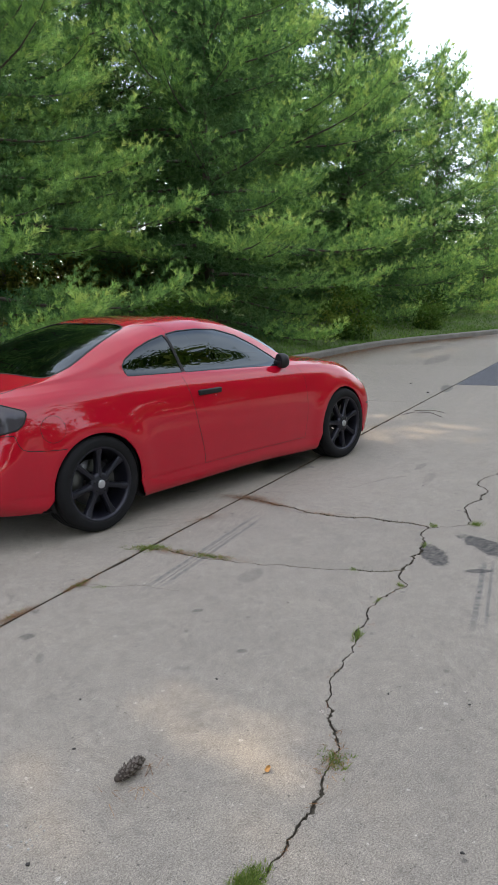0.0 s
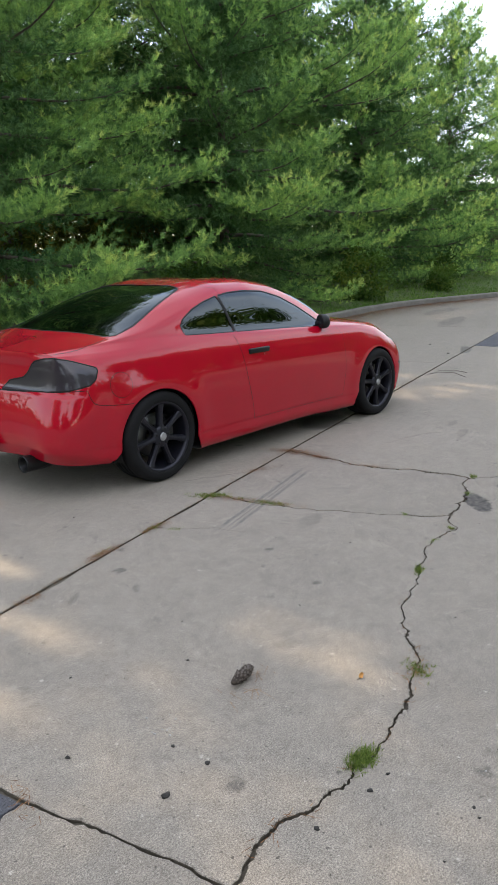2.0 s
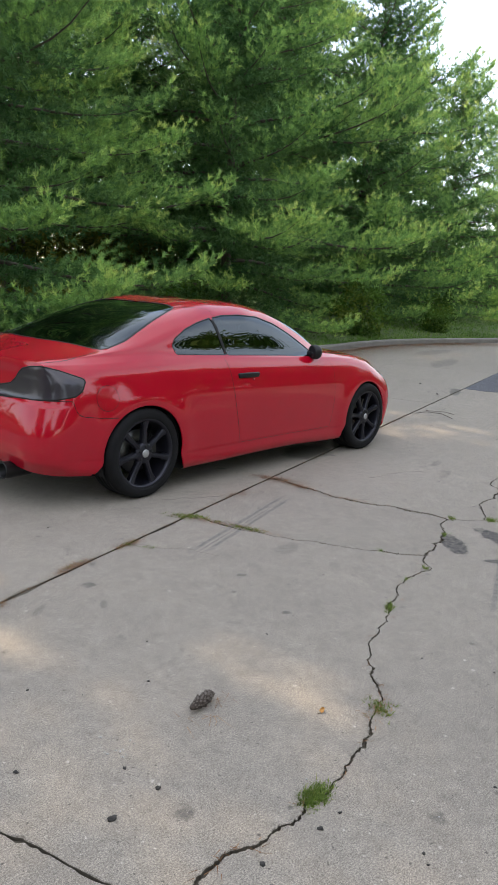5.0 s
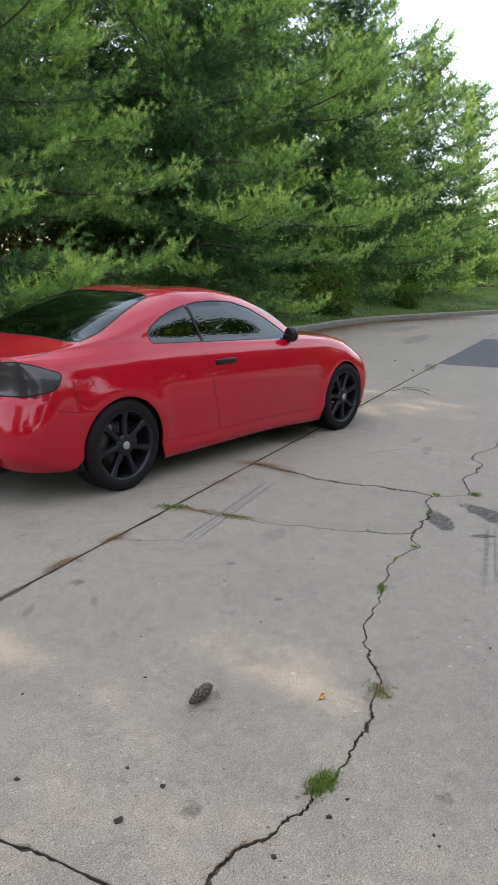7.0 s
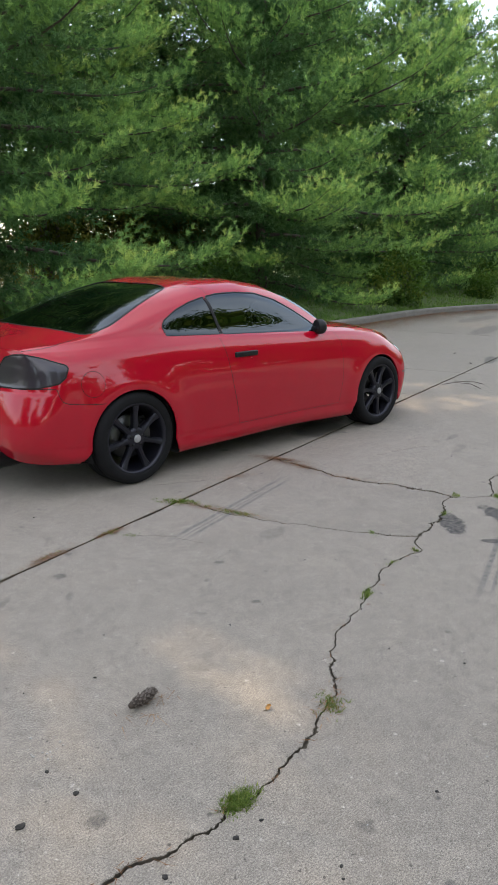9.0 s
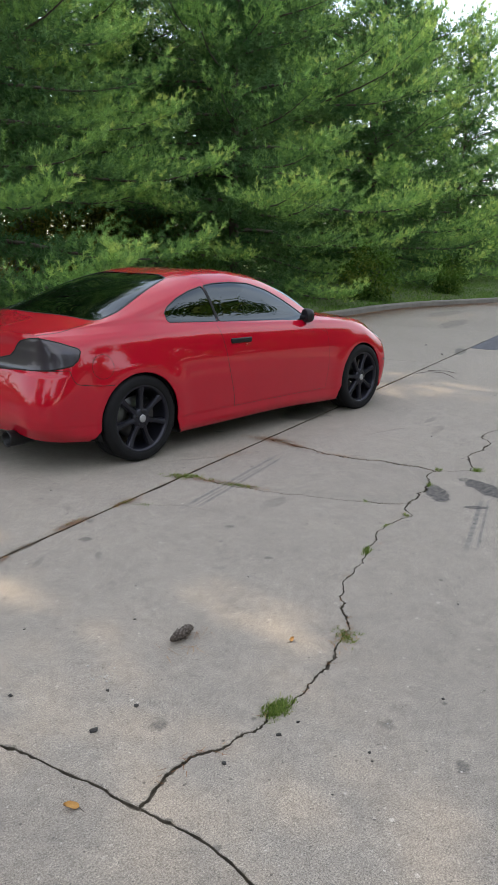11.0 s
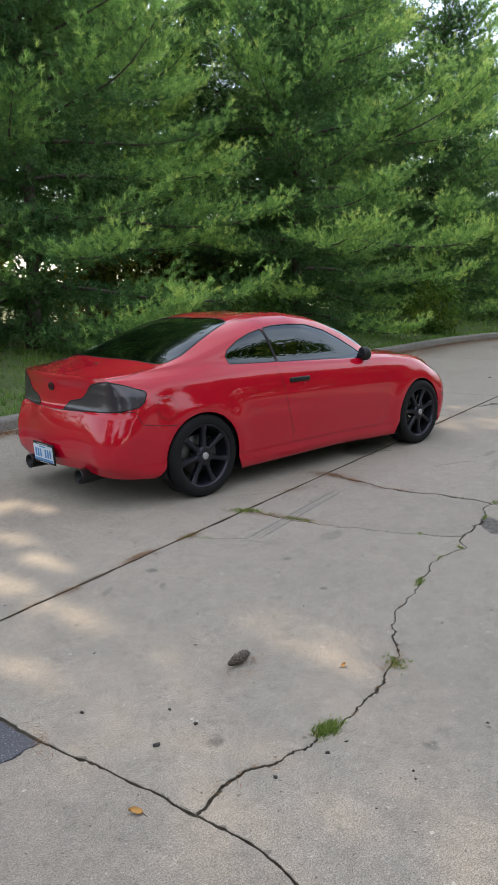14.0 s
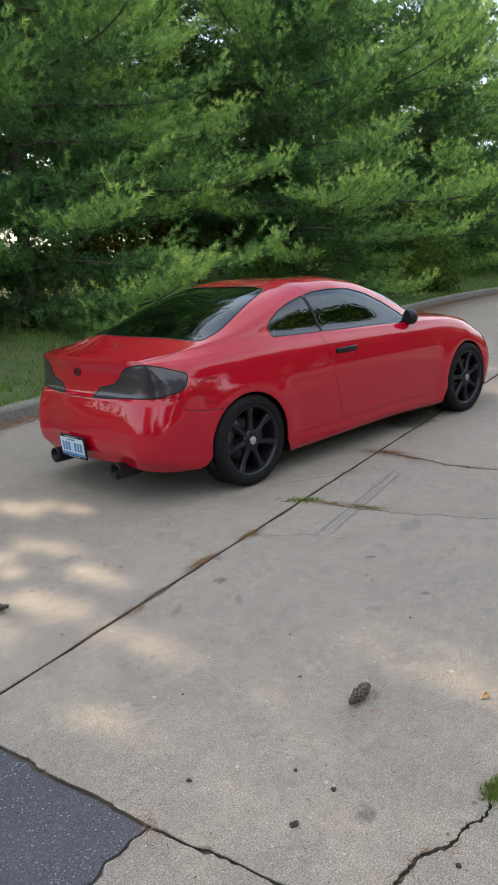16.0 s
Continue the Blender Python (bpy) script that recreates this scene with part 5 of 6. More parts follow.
outline_ribbon("window_trim", door_glass, 0.011, BLACK, 0.002)
outline_ribbon("window_trim", quarter_glass, 0.011, BLACK, 0.002)
outline_ribbon("pillar_trim", np.array([(0.8885, 0.990), (0.8595, 1.10), (0.830, 1.213), (0.8185, 1.262), (0.8165, 1.264), (0.828, 1.213), (0.8575, 1.10), (0.8865, 0.990)]), 0.022, BLACK, 0.0015)
dense_glass = np.concatenate([np.linspace(a, b, 9)[:-1] for a, b in zip(back_glass, back_glass[1:])])
ribbon("rear_window_seal", [upper_point(X, u_for_y(X, abs(min(y, 0.0)))) for X, y in dense_glass], 0.020, BLACK, 0.002)
ribbon("side_marker", [wall_by_x(x, 0.475) for x in np.linspace(3.235, 3.315, 6)], 0.024, BLACK, 0.002)
# head lamps at the front of the wings
head = np.array([(s_of_x(3.10), 0.775), (s_of_x(3.20), 0.735), (s_of_x(3.33), 0.665), (s_of_x(3.36), 0.610), (s_of_x(3.30), 0.620), (s_of_x(3.19), 0.685)])
_, _, hown = cut_grid(wall, sz, [head])
grid_part("head_lamp", wall, WN, hown == 0, LAMP_CLEAR, car, "two", offset=0.003, label="clear head lamp lens")

# -- underside, wheel housings
vs, fs = [], []
inset = offset_line(wall[:, -1, :2], 0.0)
low = wall[:, -1]
for sg in (1, -1):
    o = len(vs)
    for k in range(0, len(S)):
        x, y, z = low[k]
        vs.append((x, sg * y, z))
        vs.append((x + (0.03 if x < 0 else -0.03), sg * y * 0.94, z + 0.015))
        vs.append((np.clip(x, -0.72, 3.4), sg * y * 0.70, 0.24))
        vs.append((np.clip(x, -0.72, 3.4), 0.0, 0.24))
    for k in range(len(S) - 1):
        mx = 0.5 * (low[k, 0] + low[k + 1, 0])
        if min(abs(mx), abs(mx - 2.85)) < 0.36 and low[k, 1] < -0.7:
            continue
        for r in range(3):
            q = (o + 4 * k + r, o + 4 * (k + 1) + r, o + 4 * (k + 1) + r + 1, o + 4 * k + r + 1)
            fs.append(q if sg < 0 else q[::-1])
part("underbody", mesh_of("underbody", vs, fs, UNDER), car)
for cx in (0.0, 2.85):
    for sg in (-1, 1):
        prof = [(0.362, -0.83), (0.366, -0.80), (0.366, -0.52), (0.0, -0.52)]
        vs, fs = [], []
        st = 40
        for i in range(st + 1):
            t = math.pi * (-0.12 + 1.24 * i / st)
            for r, y in prof:
                vs.append((cx + r * math.cos(t), -sg * y, 0.33 + r * math.sin(t)))
        for i in range(st):
            for k in range(3):
                fs.append((i * 4 + k, i * 4 + k + 1, (i + 1) * 4 + k + 1, (i + 1) * 4 + k))
        part("wheel_housing", mesh_of("wheel_housing", vs, fs, UNDER), car)
        # rolled lip of the arch
        edge = arch(0.0, 0.432, 0.385) if cx == 0 else arch(2.85, 0.400, 0.405)
        edge = np.concatenate([np.linspace(a, b, 5)[:-1] for a, b in zip(edge[2:-3], edge[3:-2])])
        lip = [wall_by_x(x, z) for x, z in edge if z > 0.185]
        pts = [tuple(p * np.array([1, -sg, 1]) + np.array([0, -sg * 0.009, 0])) for p, n in lip]
        v, f = tube(pts, 0.010, 8)
        part("arch_lip", mesh_of("arch_lip", v, f, PAINT), car)

# -- wheels
TYRE_R, RIM_R = 0.329, 0.250


def build_wheel():
    w = new("wheel")
    w.parent = car
    pr = [(0.247, -0.004), (0.252, 0.006), (0.268, 0.010), (0.292, 0.012), (0.308, 0.006), (0.320, -0.006), (0.3265, -0.022), (TYRE_R, -0.040)]
    for y in (-0.075, -0.115, -0.155):
        pr += [(TYRE_R, y + 0.006), (TYRE_R - 0.007, y + 0.004), (TYRE_R - 0.007, y - 0.004), (TYRE_R, y - 0.006)]
    pr += [(TYRE_R, -0.195), (0.3265, -0.213), (0.320, -0.228), (0.305, -0.240), (0.27, -0.243), (0.247, -0.232)]
    v, f = lathe(pr, 96)
    part("tyre", mesh_of("tyre", v, f, RUBBER), w, "black rubber tyre")
    pr = [(0.2535, -0.002), (0.2540, 0.004), (0.2480, 0.006), (0.2400, 0.001), (0.2330, -0.006), (0.2280, -0.022), (0.2240, -0.06), (0.2150, -0.12), (0.2200, -0.20), (0.2440, -0.225)]
    v, f = lathe(pr, 96)
    part("rim", mesh_of("rim", v, f, GUNMETAL), w, "dark gunmetal rim")
    pr = [(0.0, 0.000), (0.020, 0.000), (0.034, -0.003), (0.062, -0.008), (0.076, -0.014), (0.080, -0.030), (0.078, -0.070), (0.0, -0.07)]
    v, f = lathe(pr, 48)
    part("hub", mesh_of("hub", v, f, GUNMETAL), w)
    v, f = lathe([(0.0, 0.006), (0.024, 0.006), (0.029, 0.003), (0.030, -0.004), (0.0, -0.004)], 32)
    part("centre_cap", mesh_of("centre_cap", v, f, CAPGREY), w, "grey wheel centre cap")
    # a spoke: broad at the hub and rim, with a raised middle
    vs, fs = [], []
    rows = [(0.048, 0.030, -0.006), (0.075, 0.0235, -0.009), (0.11, 0.0195, -0.012), (0.15, 0.0190, -0.013), (0.19, 0.0215, -0.011), (0.222, 0.0265, -0.006), (0.243, 0.0320, -0.003)]
    for r, hw, y in rows:
        for a, dy in ((-1.0, -0.045), (-1.0, -0.014), (-0.72, -0.004), (0.0, 0.0), (0.72, -0.004), (1.0, -0.014), (1.0, -0.045)):
            vs.append((a * hw, y + dy, r))
    for i in range(len(rows) - 1):
        for k in range(6):
            fs.append((i * 7 + k, i * 7 + k + 1, (i + 1) * 7 + k + 1, (i + 1) * 7 + k))
    spoke = mesh_of("spoke", vs, fs, GUNMETAL, smooth=False)
    for i in range(7):
        part("spoke", spoke, w, m=Matrix.Rotation(2 * math.pi * i / 7, 4, "Y"))
    v, f = lathe([(0.0, -0.001), (0.0085, -0.001), (0.011, -0.006), (0.011, -0.012)], 12)
    nut = mesh_of("wheel_nut", v, f, BLACK)
    for i in range(5):
        t = 2 * math.pi * i / 5 + 0.3
        part("wheel_nut", nut, w, m=Matrix.Translation((0.052 * math.cos(t), -0.002, 0.052 * math.sin(t))))
    v, f = lathe([(0.07, -0.105), (0.160, -0.105), (0.162, -0.112), (0.162, -0.128), (0.07, -0.130)], 64)
    part("brake_disc", mesh_of("brake_disc", v, f, STEEL), w, "steel brake disc behind the spokes")
    vs, fs = [], []
    for i in range(9):
        t = math.pi * (0.78 + 0.34 * i / 8)
        for r, y in ((0.10, -0.085), (0.175, -0.085), (0.178, -0.14), (0.10, -0.14)):
            vs.append((r * math.cos(t), y, r * math.sin(t)))
    for i in range(8):
        for k in range(4):
            fs.append((i * 4 + k, i * 4 + (k + 1) % 4, (i + 1) * 4 + (k + 1) % 4, (i + 1) * 4 + k))
    fs += [(0, 1, 2, 3), (35, 34, 33, 32)]
    part("brake_caliper", mesh_of("brake_caliper", vs, fs, STEEL, smooth=False), w)
    return w


wheel = build_wheel()
FACE = 0.868
spots = [(0.0, -1, -0.04), (2.85, -1, 0.55), (0.0, 1, 0.4), (2.85, 1, 0.0)]
for i, (x, sg, turn) in enumerate(spots):
    m = Matrix.Translation((x, sg * FACE, TYRE_R - 0.001)) @ Matrix.Rotation(0 if sg > 0 else math.pi, 4, "Z") @ Matrix.Rotation(turn, 4, "Y")
    if i == 0:
        wheel.matrix_basis = m
    else:
        copy_thing(wheel, m)

# -- handle, mirror, lamps, exhausts, plate, badge
for sg in (-1, 1):
    p, nn = wall_by_x(1.065, 0.832)
    bm = box_bm(0.245, 0.026, 0.042, 0.011, 3)
    for vv in bm.verts:
        vv.co.y += 0.010 * (vv.co.x / 0.12) ** 2
    tilt = math.atan2(-nn[2], -nn[1])
    m = Matrix.Translation((p[0], sg * (abs(p[1]) + 0.014), p[2])) @ Matrix.Rotation(-sg * 0.10, 4, "X") @ Matrix.Rotation(math.pi if sg < 0 else 0, 4, "Z")
    m = m @ Matrix.Scale(-1, 4, (0, 1, 0))
    part("door_handle", bm_mesh("door_handle", bm, BLACK, True), car, "matt black door handle", m)
    v, f = lathe([(0.0, 0.004), (0.009, 0.004), (0.011, 0.0), (0.011, -0.004)], 16)
    q, _ = wall_by_x(1.125, 0.795)
    part("key_lock", mesh_of("key_lock", v, f, PAINT), car, m=Matrix.Translation((q[0], sg * abs(q[1]), q[2])) @ Matrix.Rotation(math.pi if sg < 0 else 0, 4, "Z"))
    # mirror: rounded shell on a short arm
    bm = bmesh.new()
    bmesh.ops.create_uvsphere(bm, u_segments=28, v_segments=18, radius=1.0)
    for vv in bm.verts:
        x, y, z = vv.co
        k = lambda a, e: math.copysign(abs(a) ** e, a)
        x, y, z = k(x, 0.9), k(y, 0.85), k(z, 0.88)
        back = -0.045 if x < -0.45 else 0
        vv.co = (max(x, -0.55) * 0.085, y * 0.112, z * 0.066 - 0.012 * (y + 1) * 0.5)
    shell = part("door_mirror", bm_mesh("door_mirror", bm, BLACK, True), car, "black door mirror shell", Matrix.Translation((1.990, sg * 0.826, 0.990)) @ Matrix.Rotation(sg * 0.35, 4, "Z") @ Matrix.Diagonal((0.72, 0.56 * sg, 0.95, 1)))
    v, f = tube([(1.985, sg * 0.765, 0.965), (1.975, sg * 0.815, 0.965), (1.98, sg * 0.84, 0.978)], [0.028, 0.024, 0.030], 10)
    part("mirror_arm", mesh_of("mirror_arm", v, f, BLACK), car)
    bm = box_bm(0.10, 0.012, 0.075, 0.005, 2)
    for vv in bm.verts:
        if vv.co.x > 0:
            vv.co.z = vv.co.z * 0.25 - 0.028
    part("mirror_base", bm_mesh("mirror_base", bm, BLACK, True), car, m=Matrix.Translation((2.02, sg * 0.772, 0.975)))
    # exhaust tips
    ring = [(0.050, 0.0), (0.056, -0.004), (0.058, 0.004), (0.056, 0.20), (0.030, 0.26), (0.0, 0.26)]
    v, f = lathe([(0.0, 0.16), (0.048, 0.16), (0.050, 0.004)] + ring[1:5], 40)
    part("exhaust_tip", mesh_of("exhaust_tip", v, f, EXHAUST), car, "blackened round exhaust tip", Matrix.Translation((-0.850, sg * 0.395, 0.232)) @ Matrix.Rotation(radians(-90), 4, "Z"))
# number plate in its frame, with the plate's writing as bars
def flat_box(name, sy, sz_, y, z, x, mat, depth=0.004, bevel=0.001, label=""):
    return part(name, bm_mesh(name, box_bm(depth, sy, sz_, bevel, 1, (x, y, z)), mat), plate_ob, label)


plate_ob = new("number_plate")
plate_ob.parent = car
plate_ob.matrix_basis = Matrix.Translation((-0.902, 0.03, 0.362)) @ Matrix.Rotation(radians(-4), 4, "Y")
tagged(plate_ob, "white and blue number plate in a black frame")
flat_box("plate_frame", 0.316, 0.166, 0, 0, 0.004, BLACK, 0.014, 0.004)
flat_box("plate_sheet", 0.298, 0.128, 0, 0.0, -0.006, PLATE, 0.004)
flat_box("plate_band", 0.298, 0.020, 0, -0.053, -0.009, PLATE_BLUE, 0.002)
for i, y in enumerate((0.115, 0.078, 0.041, -0.036, -0.073, -0.110)):
    flat_box("plate_bar", 0.024, 0.066, -y, 0.002, -0.0095, PLATE_BLUE, 0.002)
flat_box("plate_bar", 0.16, 0.007, 0, 0.073, -0.006, CAPGREY, 0.002)
flat_box("plate_bar", 0.10, 0.010, 0, 0.052, -0.0095, PLATE_BLUE, 0.002)
flat_box("plate_bar", 0.14, 0.008, 0, -0.073, -0.006, CAPGREY, 0.002)
# badge: a plain dark oval ring with a wedge
bp, bn = wall_point(0.0, 0.885)
v, f = tube([(0, 0.036 * math.cos(t), 0.025 * math.sin(t)) for t in np.linspace(0, 2 * math.pi, 28, endpoint=False)], 0.006, 8, closed=True)
badge = part("badge", mesh_of("badge", v, f, BLACK), car, "small dark badge", Matrix.Translation((bp[0] - 0.004, 0, 0.885)))
bm = box_bm(0.010, 0.018, 0.032, 0.003, 1)
for vv in bm.verts:
    if vv.co.z > 0:
        vv.co.y *= 0.3
part("badge_wedge", bm_mesh("badge_wedge", bm, BLACK), badge)

# -- what can be made out inside
def seat(x, y):
    bm = box_bm(0.13, 0.46, 0.60, 0.05, 3)
    for vv in bm.verts:
        vv.co.x -= 0.28 * (vv.co.z + 0.3)
        vv.co.y *= 1.0 - 0.25 * max(0, vv.co.z)
    s = part("seat", bm_mesh("seat", bm, INTERIOR, True), car, m=Matrix.Translation((x, y, 0.80)))
    part("headrest", bm_mesh("headrest", box_bm(0.09, 0.24, 0.16, 0.04, 3, (-0.24, 0, 0.40)), INTERIOR, True), s)
    part("cushion", bm_mesh("cushion", box_bm(0.50, 0.48, 0.16, 0.05, 3, (0.24, 0, -0.33)), INTERIOR, True), s)


seat(1.22, -0.37)
seat(1.22, 0.37)
bm = box_bm(0.45, 1.40, 0.22, 0.07, 3, (2.02, 0, 0.84))
part("dashboard", bm_mesh("dashboard", bm, INTERIOR, True), car)
v, f = tube([(1.72 + 0.09 * math.sin(t), 0.37 + 0.185 * math.cos(t), 0.90 + 0.16 * math.sin(t)) for t in np.linspace(0, 2 * math.pi, 36, endpoint=False)], 0.016, 8, closed=True)
part("steering_wheel", mesh_of("steering_wheel", v, f, INTERIOR), car)
part("cabin_floor", bm_mesh("cabin_floor", box_bm(2.6, 1.40, 0.05, 0, 1, (0.95, 0, 0.42)), INTERIOR), car)
bm = box_bm(0.55, 1.30, 0.30, 0.06, 3, (0.18, 0, 0.80))
part("rear_seat", bm_mesh("rear_seat", bm, INTERIOR, True), car)


# ---- trees that the car's paint and windows mirror, bushes and far woods ----
for k, (x, y, h, r) in enumerate([(-19, -6, 10, 4.2), (-9, -26, 11, 4.5), (1, -24, 10, 4.6), (9.0, -12.5, 8.6, 3.2), (14.5, -14.0, 9.2, 3.6), (20.5, -13.5, 9.0, 3.6), (-20, -19, 10, 4.4), (30, -12, 10, 4.2)]):
    leafy("broadleaf_tree", (x, y, -0.1), h, r, 200 + k, 8000, 0.24, LEAF, "leafy green tree on open ground", group="trees across the road")
leafy("bush", (15.5, 7.55, 0.2), 1.35, 0.75, 301, 3000, 0.07, LEAF, "dark green leafy bush under the pines", "bush", False)
leafy("bush", (20.1, 7.5, 0.22), 0.8, 0.42, 302, 1800, 0.06, LEAF, "small bright green bush on the lawn edge", "bush", False)
leafy("bush", (9.6, 8.9, 0.5), 0.9, 0.7, 303, 1800, 0.06, LEAF, "low green undergrowth below the pines", "bush", False)
leafy("bush", (21.6, 8.2, 0.4), 0.9, 0.6, 304, 1500, 0.06, LEAF, "low green bush at the foot of the pines", "bush", False)
for k, (x, y, h, r) in enumerate([(7.4, 13.6, 2.6, 1.5), (9.6, 14.6, 3.0, 1.6), (11.2, 15.0, 2.8, 1.6), (4.0, 13.6, 2.4, 1.4), (12.6, 15.0, 2.6, 1.5), (16.5, 15.6, 2.4, 1.4), (1.2, 13.2, 3.4, 1.8), (-1.8, 13.0, 3.2, 1.7)]):
    leafy("bush", (x, y, 0.5), h, r, 320 + k, 3000, 0.10, YELLOW_LEAF, "yellow-green thicket behind the pines", "bush", False, group="thicket behind the pines")
v, f = tube([(8.0, 13.2, 0.3), (8.02, 13.2, 2.0), (8.0, 13.22, 3.6)], [0.05, 0.045, 0.04], 8)
tagged(new("post", mesh_of("post", v, f, BARK)), "thin dark wooden post behind the pines", "post")
# far woods; those past 70 degrees are unseen, added for the car's reflections
g = np.random.default_rng(5)
tri, tone = [], []
for k in range(280):
    a = radians(g.uniform(-8, 30) if k < 90 else g.uniform(70, 352))
    d = g.uniform(75, 110) if k < 90 else g.uniform(42, 60)
    c = np.array([d * math.cos(a), d * math.sin(a) , g.uniform(1.0, 5.0)])
    # kept low here so the rear bumper mirrors open sky
    if 95 < math.degrees(a) < 178:
        c[2] *= 0.3
    p = c + g.normal(0, 1, (260, 3)) * np.array([2.6, 2.6, 1.9 if c[2] > 0.9 else 0.8])
    p[:, 2] = np.maximum(p[:, 2], -0.05)
    d1, d2 = g.normal(0, 0.55, (260, 3)), g.normal(0, 0.55, (260, 3))
    tri.append(np.stack([p, p + d1, p + d2], 1))
    tone.append(np.full(260, g.uniform(0, 0.8)))
tagged(new("far_woods", tri_mesh("far_woods", np.concatenate(tri), LEAF, np.concatenate(tone))), "distant line of green woods, carried on unseen for the reflections", "woods", kind="stuff")

# ---- small things on the concrete ----
rng = np.random.default_rng(99)
tuft_spots = [  # x, y, along, across, turn, blades, height
    (-0.06, -1.38, 0.13, 0.05, -0.9, 150, 0.030), (0.02, -1.56, 0.12, 0.03, -1.3, 26, 0.024), (0.06, -1.80, 0.13, 0.028, -1.3, 90, 0.026), (-0.73, -1.54, 0.09, 0.025, 0.2, 30, 0.024),
    (-0.66, -1.66, 0.07, 0.02, -0.9, 16, 0.02), (-1.17, -1.61, 0.10, 0.02, 0.25, 16, 0.018), (-0.31, -3.09, 0.05, 0.02, 0.4, 34, 0.04), (1.39, -2.57, 0.05, 0.025, 0.6, 30, 0.03),
    (1.57, -2.79, 0.04, 0.035, 0.3, 45, 0.04), (0.34, -2.94, 0.03, 0.015, 0.6, 18, 0.03), (-1.16, -3.56, 0.065, 0.04, 0.9, 90, 0.022), (-1.755, -3.69, 0.062, 0.036, 0.1, 330, 0.026),
    (0.39, -2.60, 0.04, 0.012, 0.9, 14, 0.022), (1.00, -2.72, 0.04, 0.015, 0.4, 18, 0.028), (0.10, -2.95, 0.03, 0.012, 0.2, 12, 0.026), (7.1, -1.0, 0.12, 0.03, -1.2, 40, 0.05)]
for x, y, a, b, t, n, h in tuft_spots:
    u, v = rng.normal(0, a * 0.5, n), rng.normal(0, b * 0.5, n)
    p = np.stack([x + u * math.cos(t) - v * math.sin(t), y + u * math.sin(t) + v * math.cos(t), np.full(n, -0.003)], 1)
    tri, tone = blades(p, h * 0.60, 0.0042, 1.1, 4, 0.006)
    ob = new("grass_tuft", tri_mesh("grass_tuft", tri, WEED, tone))
    tagged(ob, "green grass tuft growing from a concrete crack", "grass", group="tufts in the cracks", kind="stuff")


def litter(name, spots, mat, label, length=0.07, width=0.0022):
    """Fallen needles strewn round places: x, y, spread along, spread across, turn, count."""
    out, tones = [], []
    for x, y, a, b, t, n in spots:
        u, v = rng.normal(0, a * 0.5, n), rng.normal(0, b * 0.5, n)
        p = np.stack([x + u * math.cos(t) - v * math.sin(t), y + u * math.sin(t) + v * math.cos(t), rng.uniform(0.001, 0.008, n)], 1)
        ang = rng.uniform(0, 6.28, n)
        d = np.stack([np.cos(ang), np.sin(ang), rng.normal(0, 0.04, n)], 1) * (length * rng.uniform(0.4, 1.1, n))[:, None]
        s = np.stack([-np.sin(ang), np.cos(ang), np.zeros(n)], 1) * width
        out += [np.stack([p - s, p + s, p + d], 1)]
        tones += [rng.uniform(0, 1, n)]
    return tagged(new(name, tri_mesh(name, np.concatenate(out), mat, np.concatenate(tones))), label, "needles", kind="stuff")


spots = [(1.20, -1.10, 0.24, 0.08, -1.3, 620), (1.18, -1.36, 0.16, 0.05, -1.5, 260), (1.19, -1.80, 0.30, 0.04, -1.3, 160), (0.62, -1.22, 0.16, 0.04, -0.4, 90), (-0.02, -1.55, 0.24, 0.05, -1.2, 200), (0.08, -1.84, 0.24, 0.05, -1.3, 150),
         (-0.70, -1.54, 0.12, 0.04, 0.2, 160), (-1.17, -1.63, 0.14, 0.035, 0.2, 180), (-1.75, -1.82, 0.10, 0.03, 0.2, 70), (-2.56, -3.02, 0.10, 0.03, 1.2, 30), (-1.16, -3.56, 0.10, 0.05, 0.6, 50),
         (3.9, -0.37, 0.5, 0.08, 0.25, 220), (4.7, -0.17, 0.5, 0.08, 0.25, 160), (-2.71, -2.08, 0.10, 0.05, 0.6, 60), (-2.15, -3.66, 0.10, 0.03, 0.1, 14)]
for x in np.linspace(-2.3, 6.2, 34):
    spots.append((x, joint_y(x), 0.16, 0.022, 0.25, int(rng.integers(8, 30))))
for p in (crack_b2[::26] + crack_a[::14]):
    spots.append((p[0], p[1], 0.06, 0.02, rng.uniform(0, 3), 4))
litter("needle_litter", spots, LITTER, "fallen brown pine needles along the joints", 0.042, 0.0015)
spots = []
for x in np.linspace(-3, 20, 66):
    spots.append((x, float(kerb_y(x)) - 0.17, 0.5, 0.20, 0.27, 170))
for x in np.linspace(9.5, 21, 40):
    spots.append((x, float(kerb_y(x)) - 0.45, 0.7, 0.75, 0.05, 200))
litter("kerb_litter", spots, LITTER, "reddish pine needles lying along the kerb", 0.11, 0.006)


